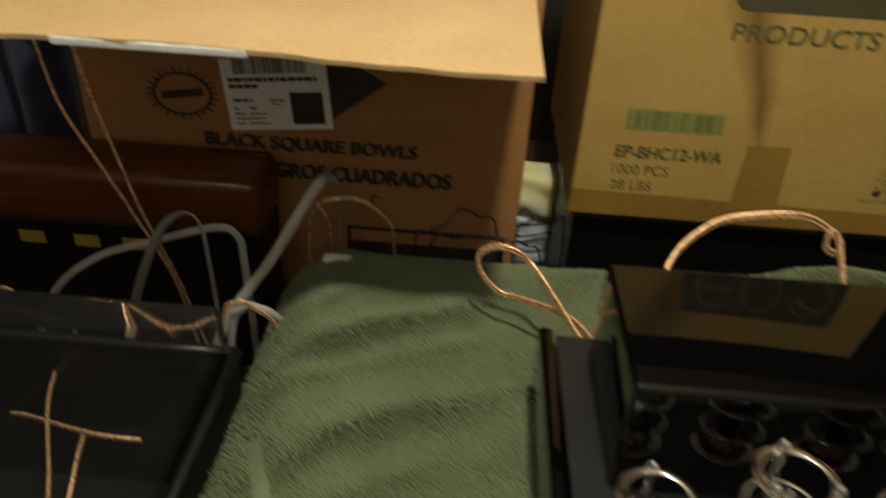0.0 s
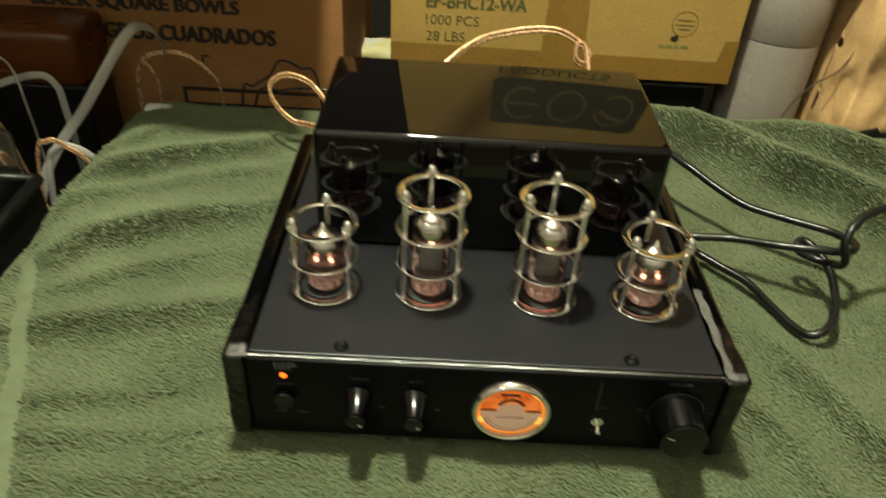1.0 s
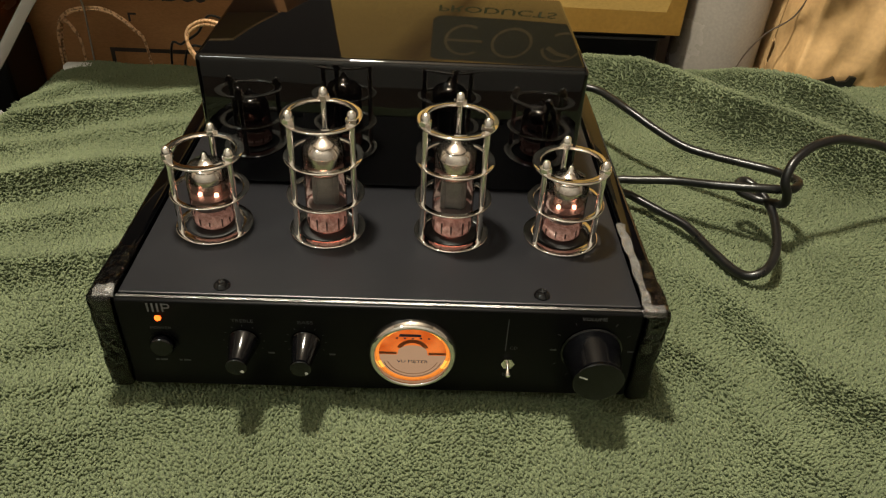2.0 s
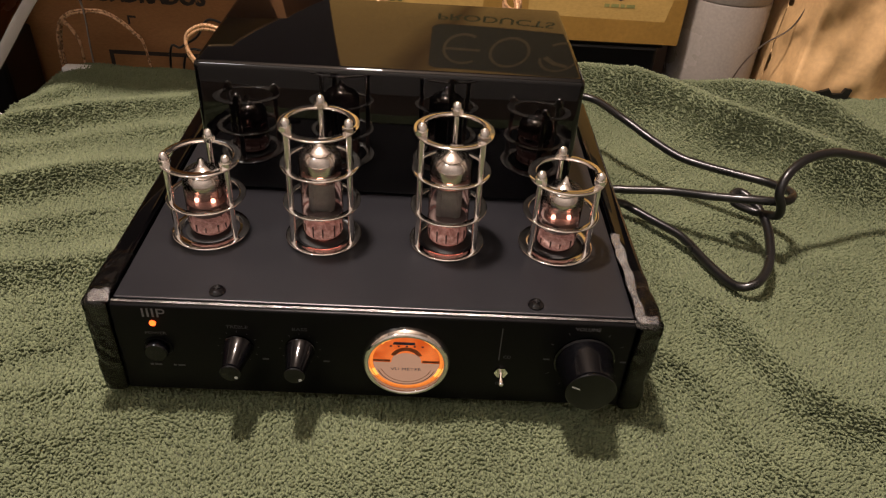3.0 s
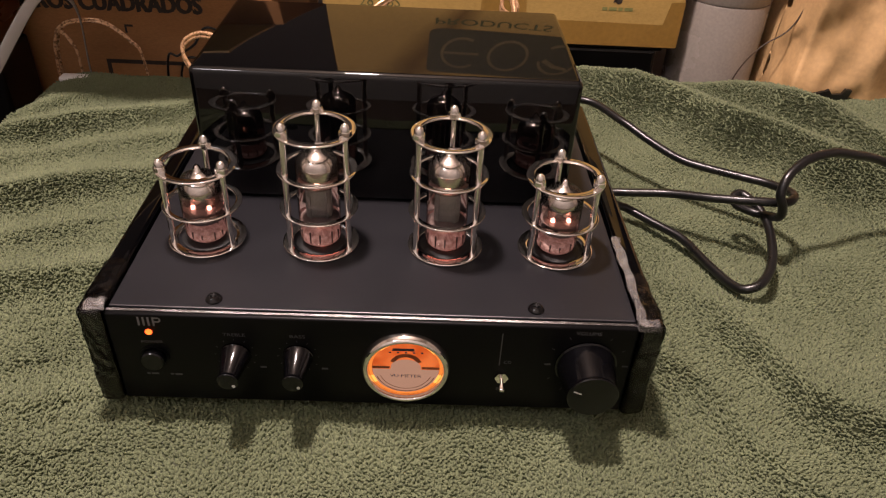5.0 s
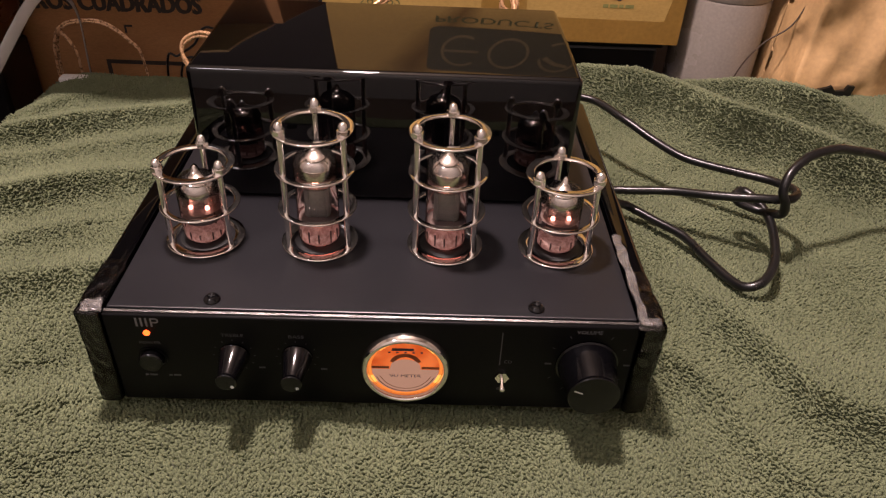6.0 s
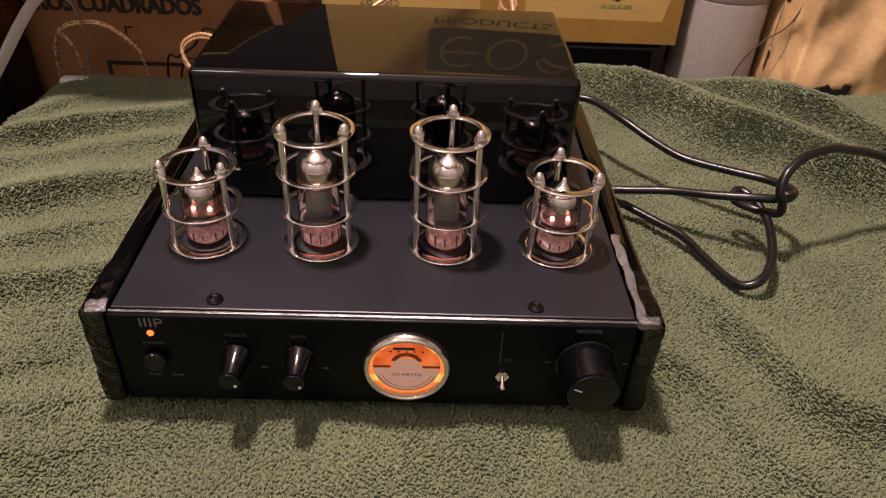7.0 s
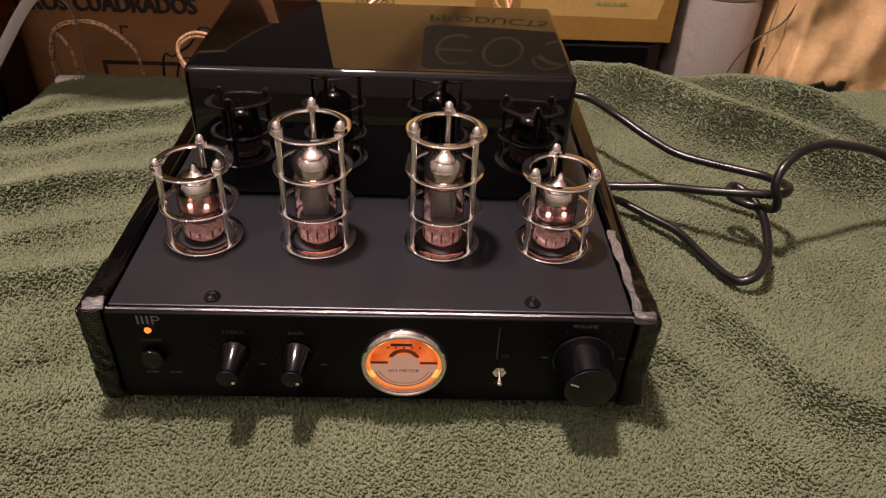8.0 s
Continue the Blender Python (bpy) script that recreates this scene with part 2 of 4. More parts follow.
def spline(pts, n=10):
    """Catmull-Rom through the points."""
    p = [Vector(q) for q in pts]
    p = [2 * p[0] - p[1]] + p + [2 * p[-1] - p[-2]]
    out = []
    for i in range(1, len(p) - 2):
        a, b, c, d = p[i - 1:i + 3]
        for k in range(n):
            t = k / n
            out.append(0.5 * ((2 * b) + (c - a) * t + (2 * a - 5 * b + 4 * c - d) * t * t + (3 * b - a - 3 * c + d) * t ** 3))
    out.append(p[-2])
    return out


def sweep(pts, w, h=None, seg=10, n=10, bm=None, twist=0.0):
    """A cord along a spline; w and h are the half width and half thickness of its oval section."""
    bm = bm or bmesh.new()
    h = h or w
    line = spline(pts, n)
    side = None
    rings = []
    for i, q in enumerate(line):
        t = (line[min(i + 1, len(line) - 1)] - line[max(i - 1, 0)]).normalized()
        if side is None:
            side = t.cross(Vector((0, 0, 1)))
            side = side.normalized() if side.length > 0.01 else Vector((1, 0, 0))
            side = Matrix.Rotation(radians(twist), 3, t) @ side
        side = (side - t * side.dot(t)).normalized()
        up = side.cross(t)
        rings.append([bm.verts.new(q + side * (w * math.cos(2 * math.pi * k / seg)) + up * (h * math.sin(2 * math.pi * k / seg))) for k in range(seg)])
    for a, b in zip(rings, rings[1:]):
        for k in range(seg):
            j = (k + 1) % seg
            bm.faces.new((a[k], a[j], b[j], b[k]))
    bm.faces.new(rings[0])
    bm.faces.new(list(reversed(rings[-1])))
    bmesh.ops.recalc_face_normals(bm, faces=bm.faces)
    return bm


def lettering(name, text, m, height, width, material, parent, depth=0.0002, label="", bold=0.0, heavy=0.0):
    """Text whose capitals are height tall and that is width wide, lying in the pose m."""
    cu = bpy.data.curves.new(name, "FONT")
    cu.body, cu.size, cu.extrude, cu.resolution_u, cu.offset = text, 1.0, 0.0, 3, bold
    tmp = new("lettering_source", cu)
    dg = bpy.context.evaluated_depsgraph_get()
    dg.update()
    me = bpy.data.meshes.new_from_object(tmp.evaluated_get(dg))
    bpy.data.objects.remove(tmp)
    bpy.data.curves.remove(cu)
    co = np.empty(len(me.vertices) * 3)
    me.vertices.foreach_get("co", co)
    co = co.reshape(-1, 3)
    lo, hi = co.min(0), co.max(0)
    co[:, 0] = (co[:, 0] - lo[0]) * width / (hi[0] - lo[0])
    co[:, 1] = (co[:, 1] - lo[1]) * height / (hi[1] - lo[1])
    co[:, 2] = depth
    me.vertices.foreach_set("co", co.ravel())
    if heavy:
        bm = bmesh.new()
        for k, dx in enumerate((-heavy, heavy)):
            bm.from_mesh(me)
            bm.verts.ensure_lookup_table()
            for v in bm.verts[k * len(co):]:
                v.co += Vector((dx, dx * 0.4, 0.00008 * k))
        bm.to_mesh(me)
        bm.free()
    me.name = name
    me.transform(m)
    me.materials.clear()
    me.materials.append(material)
    ob = new(name, me)
    ob.parent = parent
    if label:
        ob["label"] = label
    return ob


def flat(points, m, lift=0.0002, bm=None):
    """A flat printed patch from its corners, in the pose m."""
    bm = bm or bmesh.new()
    bm.faces.new([bm.verts.new(m @ Vector((x, y, lift))) for x, y in points])
    return bm


def ring_flat(r0, r1, m, a0=0.0, a1=360.0, seg=40, lift=0.0002, bm=None, sx=1.0):
    bm = bm or bmesh.new()
    rows = []
    for i in range(seg + 1):
        a = radians(a0 + (a1 - a0) * i / seg)
        rows.append([bm.verts.new(m @ Vector((sx * r * math.cos(a), r * math.sin(a), lift))) for r in (r0, r1)])
    for p, q in zip(rows, rows[1:]):
        bm.faces.new((p[0], p[1], q[1], q[0]))
    return bm


# ---- the room ----
def setting(name, bm, material, label):
    return tagged(part(name, bm, material), label, name.split("_")[0], kind="structure")


setting("floor", block(-1.7, 1.7, -1.7, 1.6, -0.85, -0.78), FLOORM, "dark concrete floor of a dim room")
setting("wall_north", block(-1.7, 1.7, 1.5, 1.6, -0.78, 1.7), GLOOMWALL, "wall behind the boxes, coloured near-black for the gloom there")
setting("wall_south", block(-1.7, 1.7, -1.1, -1.0, -0.78, 1.7), BOUNCEWALL, "unseen pale wall behind the viewer, added to bounce fill light")
setting("wall_west", block(-1.8, -1.7, -1.7, 1.6, -0.78, 1.7), WALL, "dim brown painted wall")
setting("wall_east", block(1.7, 1.8, -1.7, 1.6, -0.78, 1.7), WALL, "dim brown painted wall")
setting("ceiling", block(-1.7, 1.7, -1.7, 1.5, 1.7, 1.76), WALL, "dim painted ceiling")


def bench(name, label, x0, x1, y0, y1, top, bottom, thick):
    t = thing(name, label, "table", ((x0 + x1) / 2, (y0 + y1) / 2, bottom))
    o = t.location
    part("tabletop", block(x0 - o.x, x1 - o.x, y0 - o.y, y1 - o.y, top - thick - o.z, top - o.z, 0.004), DARKWOOD, t)
    for x in (x0 + 0.05, x1 - 0.05):
        for y in (y0 + 0.05, y1 - 0.05):
            part("leg", block(x - 0.025 - o.x, x + 0.025 - o.x, y - 0.025 - o.y, y + 0.025 - o.y, 0, top - thick - o.z, 0.003), DARKWOOD, t)
    return t


bench("low_table", "large dark wooden table under all the boxes", -1.3, 1.1, -0.5, 1.25, -0.2, -0.78, 0.035)
bench("stand", "dark wooden stand hidden beneath the green towel", -0.36, 0.7, -0.35, 0.485, -0.016, -0.2, 0.03)


# ---- towel ----
def ridge(x, y, crest, near, far, lift=1.0):
    """The height of a fold over the plan: crest is a line of (x, y, height); near and far are its widths towards the front and the back."""
    best = np.full(np.shape(x), 9.0)
    out = np.zeros(np.shape(x))
    for (ax, ay, ah), (bx, by, bh) in zip(crest, crest[1:]):
        ux, uy = bx - ax, by - ay
        k = np.clip(((x - ax) * ux + (y - ay) * uy) / (ux * ux + uy * uy), 0, 1)
        dx, dy = x - ax - k * ux, y - ay - k * uy
        d = np.hypot(dx, dy)
        behind = ux * dy - uy * dx > 0
        h = lift * (ah + k * (bh - ah)) * np.exp(-(d / np.where(behind, far, near)) ** 1.5)
        out = np.where(d < best, h, out)
        best = np.minimum(best, d)
    return out


def towel_height(x, y):
    """Height of the towel's cloth: flat under the amplifier, folds to the left, mounds behind to the right, draped rims."""
    z = np.full_like(x, -0.0085)
    # folds that fan out from beside the amplifier towards the left rim: steep towards the front, flat behind
    z += ridge(x, y, [(-0.387, 0.276, 0.006), (-0.365, 0.302, 0.011), (-0.348, 0.315, 0.014), (-0.303, 0.344, 0.014), (-0.253, 0.367, 0.011), (-0.212, 0.390, 0.007)], 0.015, 0.026, 1.4)
    z += ridge(x, y, [(-0.388, 0.342, 0.003), (-0.370, 0.368, 0.006), (-0.344, 0.394, 0.006), (-0.321, 0.415, 0.003)], 0.010, 0.022, 1.4)
    z += ridge(x, y, [(-0.384, 0.251, 0.003), (-0.366, 0.264, 0.007), (-0.350, 0.274, 0.006), (-0.313, 0.288, 0.004), (-0.282, 0.306, 0.004), (-0.232, 0.326, 0.005), (-0.191, 0.345, 0.003)], 0.010, 0.020, 1.4)
    z += ridge(x, y, [(-0.359, 0.166, 0.006), (-0.342, 0.177, 0.012), (-0.327, 0.197, 0.015), (-0.301, 0.217, 0.015), (-0.269, 0.236, 0.013), (-0.224, 0.254, 0.010), (-0.188, 0.270, 0.006)], 0.016, 0.030, 1.4)
    z += ridge(x, y, [(-0.340, 0.128, 0.003), (-0.309, 0.149, 0.006), (-0.280, 0.168, 0.005), (-0.244, 0.184, 0.003)], 0.010, 0.022, 1.4)
    z += ridge(x, y, [(-0.329, 0.092, 0.007), (-0.297, 0.102, 0.010), (-0.262, 0.108, 0.010), (-0.231, 0.116, 0.010), (-0.192, 0.128, 0.009), (-0.176, 0.133, 0.006)], 0.014, 0.028, 1.4)
    z += ridge(x, y, [(-0.307, 0.025, 0.004), (-0.261, 0.030, 0.005), (-0.226, 0.035, 0.003)], 0.009, 0.022, 1.4)
    z += ridge(x, y, [(-0.313, -0.005, 0.004), (-0.264, -0.004, 0.006), (-0.230, -0.002, 0.006), (-0.190, 0.005, 0.003)], 0.010, 0.024, 1.4)
    z += ridge(x, y, [(-0.299, -0.033, 0.003), (-0.236, -0.031, 0.004), (-0.177, -0.028, 0.002)], 0.010, 0.024, 1.4)
    # a fold running forward on the right, and the mounds behind it
    z += ridge(x, y, [(0.198, 0.142, 0.002), (0.222, 0.124, 0.005), (0.237, 0.096, 0.008), (0.246, 0.065, 0.011), (0.254, 0.038, 0.012), (0.265, 0.020, 0.012), (0.282, 0.009, 0.010), (0.307, 0.005, 0.008)], 0.016, 0.045, 1.5)
    z += ridge(x, y, [(0.170, 0.075, 0.004), (0.205, 0.035, 0.005), (0.225, -0.020, 0.004), (0.26, -0.06, 0.003)], 0.010, 0.03, 1.4)
    z += ridge(x, y, [(0.16, 0.490, 0.018), (0.193, 0.478, 0.030), (0.242, 0.452, 0.040), (0.278, 0.412, 0.042), (0.323, 0.372, 0.038), (0.37, 0.342, 0.036), (0.426, 0.275, 0.034), (0.52, 0.19, 0.03)], 0.022, 0.034, 1.0)
    z += ridge(x, y, [(0.322, 0.480, 0.012), (0.356, 0.462, 0.028), (0.407, 0.434, 0.034), (0.437, 0.395, 0.034), (0.464, 0.340, 0.030), (0.53, 0.26, 0.03)], 0.019, 0.035, 1.0)
    # draped rims
    over = np.clip(-0.350 - x + 0.022 * np.clip((0.15 - y) / 0.1, 0, 1.5), 0, 1)
    z -= 14.0 * over ** 2
    over = np.clip(y - 0.466 - 0.02 * np.clip((x + 0.1) / 0.3, 0, 1), 0, 1)
    z -= 14.0 * over ** 2
    return z


def grid_mesh(name, co, faces):
    """A mesh from arrays of points and equal-sided faces."""
    k = faces.shape[1]
    me = bpy.data.meshes.new(name)
    me.vertices.add(len(co))
    me.vertices.foreach_set("co", co.ravel())
    me.loops.add(faces.size)
    me.loops.foreach_set("vertex_index", faces.ravel().astype(np.int32))
    me.polygons.add(len(faces))
    me.polygons.foreach_set("loop_start", np.arange(0, faces.size, k, dtype=np.int32))
    me.update(calc_edges=True)
    me.shade_smooth()
    return me


def broad_waves(x, y):
    return 0.0012 * np.sin(x * 41 + 3 * np.sin(y * 19)) * np.sin(y * 37 + 2 * np.sin(x * 23)) + 0.0007 * np.sin(x * 97 + y * 71)


def in_hem(x, y):
    return (np.abs(x + 0.370 - 0.373 * (0.19 - y)) < 0.0070) & (y < 0.215)


def build_towel():
    x0, x1, y0, y1, step = -0.42, 0.60, -0.19, 0.515, 0.003
    gx, gy = np.meshgrid(np.arange(x0, x1, step), np.arange(y0, y1, step))
    ny, nx = gx.shape
    co = np.stack([gx, gy, towel_height(gx, gy) + broad_waves(gx, gy)], -1).reshape(-1, 3)
    i = (np.arange(ny - 1)[:, None] * nx + np.arange(nx - 1)[None, :]).ravel()
    me = grid_mesh("towel", co, np.stack([i, i + 1, i + nx + 1, i + nx], -1))
    me.materials.append(TERRY)
    me.materials.append(HEM)
    me.polygons.foreach_set("material_index", in_hem(gx, gy)[:-1, :-1].ravel().astype(np.int32))
    towel = tagged(new("towel", me), "sage green terry towel, rumpled, spread under the amplifier", "towel")
    # the pile: short leaning loops all over, but for the hem and what the amplifier stands on
    rng = np.random.default_rng(4)
    gap = 0.00170
    px, py = np.meshgrid(np.arange(x0, x1, gap), np.arange(y0, y1, gap))
    px, py = px.ravel() + rng.normal(0, gap * 0.30, px.size), py.ravel() + rng.normal(0, gap * 0.30, py.size)
    keep = ~in_hem(px, py) & ~((np.abs(px) < 0.147) & (py > 0.02) & (py < 0.265))
    px, py = px[keep], py[keep]
    pz = towel_height(px, py) + broad_waves(px, py)
    n = len(px)
    turn, size = rng.uniform(0, 2 * np.pi, n), rng.uniform(0.8, 1.25, n)
    lean = rng.normal(0, 0.0006, (n, 2)) + 0.0005 * np.stack([np.sin(px * 60 + py * 25), np.cos(py * 55 - px * 31)], -1)
    high = rng.uniform(0.0018, 0.0036, n)
    e = 0.002
    lean[:, 0] -= 0.8 * high * (towel_height(px + e, py) - towel_height(px - e, py)) / (2 * e)
    lean[:, 1] -= 0.8 * high * (towel_height(px, py + e) - towel_height(px, py - e)) / (2 * e)
    verts = np.empty((n, 9, 3))
    for k in range(4):
        a = turn + k * np.pi / 2
        w = 1.12 if k % 2 else 0.66
        for ring_, r, up in ((0, 0.00098, -0.0006), (4, 0.00119, 0.50)):
            verts[:, ring_ + k, 0] = px + size * r * w * np.cos(a) + (lean[:, 0] if ring_ else 0)
            verts[:, ring_ + k, 1] = py + size * r * w * np.sin(a) + (lean[:, 1] if ring_ else 0)
            verts[:, ring_ + k, 2] = pz + (up * high if ring_ else up)
    verts[:, 8, 0], verts[:, 8, 1], verts[:, 8, 2] = px + 1.5 * lean[:, 0], py + 1.5 * lean[:, 1], pz + high
    tri = []
    for k in range(4):
        j = (k + 1) % 4
        tri += [(k, j, 4 + j), (k, 4 + j, 4 + k), (4 + k, 4 + j, 8)]
    faces = (np.array(tri)[None, :, :] + 9 * np.arange(n)[:, None, None]).reshape(-1, 3)
    me = grid_mesh("pile", verts.reshape(-1, 3), faces)
    me.materials.append(TERRY)
    pile = tagged(new("pile", me), "short dense terry loops", kind="stuff")
    pile.parent = towel


build_towel()


# ---- amplifier ----
AMP_Y = 0.0045
FACE = pose(0, AMP_Y, 0, 90, 0, 0)
amp = thing("tube_amplifier", "black stereo tube amplifier, switched on, with four caged glowing tubes", "amplifier", (0, 0.13, -0.008))


def amp_part(name, bm, material, label="", smooth=None, parent=None):
    ob = part(name, bm, material, parent or amp, label, smooth)
    if parent is None:
        ob.location = (0, -0.13, 0.008)
    return ob


amp_part("chassis", block(-0.1405, 0.1405, 0.012, 0.272, 0.001, 0.0635, 0.001), PLATE)
amp_part("top_plate", block(-0.1415, 0.1415, 0.0105, 0.274, 0.0636, 0.066, 0.0008), PLATE, "matt black powder-coated top plate")
bm = block(-0.1425, 0.1425, AMP_Y, 0.0104, 0.002, 0.0655, 0.0014, 3)
amp_part("front_panel", bm, PANEL, "black anodised front panel", 30)
bm = bmesh.new()
edge = [(-0.1415, 0.0070, 0.0658), (0.1415, 0.0070, 0.0658), (0.1415, 0.0084, 0.0662), (-0.1415, 0.0084, 0.0662)]
lo = [bm.verts.new((x, y, z - 0.0007)) for x, y, z in edge]
hi = [bm.verts.new(p) for p in edge]
bm.faces.new(hi)
for k in range(4):
    bm.faces.new((lo[k], lo[(k + 1) % 4], hi[(k + 1) % 4], hi[k]))
amp_part("front_edge", bm, EDGE, "worn bright brushed upper edge")
for sx in (-1, 1):
    xa, xb = sorted((sx * 0.1432, sx * 0.1550))
    side = amp_part("side_panel", block(xa, xb, 0.003, 0.281, 0.000, 0.0685, 0.003, 4), GLOSS, "glossy black side panel in protective film", 40)
    # crinkled clear film wrapped round the front end
    bm = block(xa - 0.0007, xb + 0.0007, 0.0018, 0.05, 0.001, 0.0694, 0.003, 3)
    bmesh.ops.subdivide_edges(bm, edges=bm.edges, cuts=12, use_grid_fill=True)
    for v in bm.verts:
        v.co += noise.noise_vector(v.co * 130) * 0.0011
    film = amp_part("film", bm, FILM, "clear crinkled plastic film", 60)
    long = 0.082 if sx > 0 else 0.009
    ia, ib = sorted((sx * 0.1410, sx * 0.1462 if sx > 0 else sx * 0.1510))
    bm = block(ia, ib, 0.0022, 0.0022 + long, 0.0690, 0.0704, 0.0004)
    bmesh.ops.subdivide_edges(bm, edges=bm.edges, cuts=11, use_grid_fill=True)
    for v in bm.verts:
        v.co += noise.noise_vector(v.co * 210) * 0.0014 + noise.noise_vector(v.co * 60) * 0.0010
    amp_part("film_fold", bm, FILMFOLD, "crumpled whitish fold of the plastic film", 60)
    if sx > 0:
        bm = block(xa - 0.002, xb - 0.003, 0.0018, 0.0080, 0.0660, 0.0706, 0.0008)
        bmesh.ops.subdivide_edges(bm, edges=bm.edges, cuts=7, use_grid_fill=True)
        for v in bm.verts:
            v.co += noise.noise_vector(v.co * 240) * 0.0012
        amp_part("film_fold", bm, FILMFOLD, "whitish film tucked over the front corner", 60)
for x in (-0.12, 0.12):
    for y in (0.03, 0.25):
        amp_part("foot", lathe([(0, -0.009), (0.011, -0.009), (0.012, -0.006), (0.012, 0.0012), (0, 0.0012)], 20, m=pose(x, y, 0)), RUBBER, "", 40)
cover = amp_part("transformer_cover", block(-0.1175, 0.1175, 0.123, 0.252, 0.0662, 0.154, 0.0038, 5), GLOSS, "tall glossy black transformer cover", 40)
for x in (-0.0875, 0.0875):
    bm = lathe([(0, 0.0688), (0.0018, 0.0688), (0.0024, 0.0690), (0.0034, 0.0684), (0.0046, 0.0668), (0.0046, 0.0660), (0, 0.066)], 24, m=pose(x, 0.018, 0))
    screw = amp_part("screw", bm, KNOB, "black cross-head screw", 30)
    bm = block(x - 0.0017, x + 0.0017, 0.0177, 0.0183, 0.0689, 0.0691)
    block(x - 0.0003, x + 0.0003, 0.0163, 0.0197, 0.06892, 0.06912, bm=bm)
    part("cross_slot", bm, DARK, screw)


def ring(r0, r1, z0, z1):
    h = z1 - z0
    edge = [(r1 - 0.30 * h, z0), (r1 - 0.08 * h, z0 + 0.12 * h), (r1, z0 + 0.40 * h), (r1, z0 + 0.60 * h), (r1 - 0.08 * h, z0 + 0.88 * h), (r1 - 0.30 * h, z1)]
    inner = [(r0 + 0.2 * h, z1), (r0, z0 + 0.75 * h), (r0, z0 + 0.25 * h), (r0 + 0.2 * h, z0)]
    return lathe(edge + inner, 56, closed=True)


def hexagon(r, z0, z1, bm=None, m=Matrix.Identity(4)):
    return lathe([(0, z0), (r, z0), (r, z1), (0, z1)], 6, bm, m)


def cage(name, height, levels):
    """A guard of flat rings on three rods with cap nuts; its base is at z = 0."""
    c = new(name)
    c.empty_display_size = 0.01
    part("ring", ring(0.0168, 0.0228, 0.0003, 0.0016), CHROME, c, "", 60)
    for z in levels:
        part("ring", ring(0.0190, 0.0228, z, z + 0.0010), CHROME, c, "", 60)
    part("ring", ring(0.0178, 0.0228, height + 0.0003, height + 0.0015), CHROME, c, "", 60)
    for a in (90, 210, 330):
        x, y = 0.0196 * math.cos(radians(a)), 0.0196 * math.sin(radians(a))
        m = pose(x, y, 0)
        part("rod", lathe([(0, 0.0006), (0.0017, 0.0006), (0.0017, height), (0, height)], 14, m=m), SATIN, c, "", 40)
        bm = hexagon(0.0037, height + 0.0015, height + 0.0042, m=m @ pose(0, 0, 0, 0, 0, a * 1.3))
        lathe([(0.0028, height + 0.0042), (0.0028, height + 0.0060), (0.0022, height + 0.0076), (0.0011, height + 0.0087), (0, height + 0.0090)], 14, bm, m)
        part("cap_nut", bm, SATIN, c, "", 35)
    return c


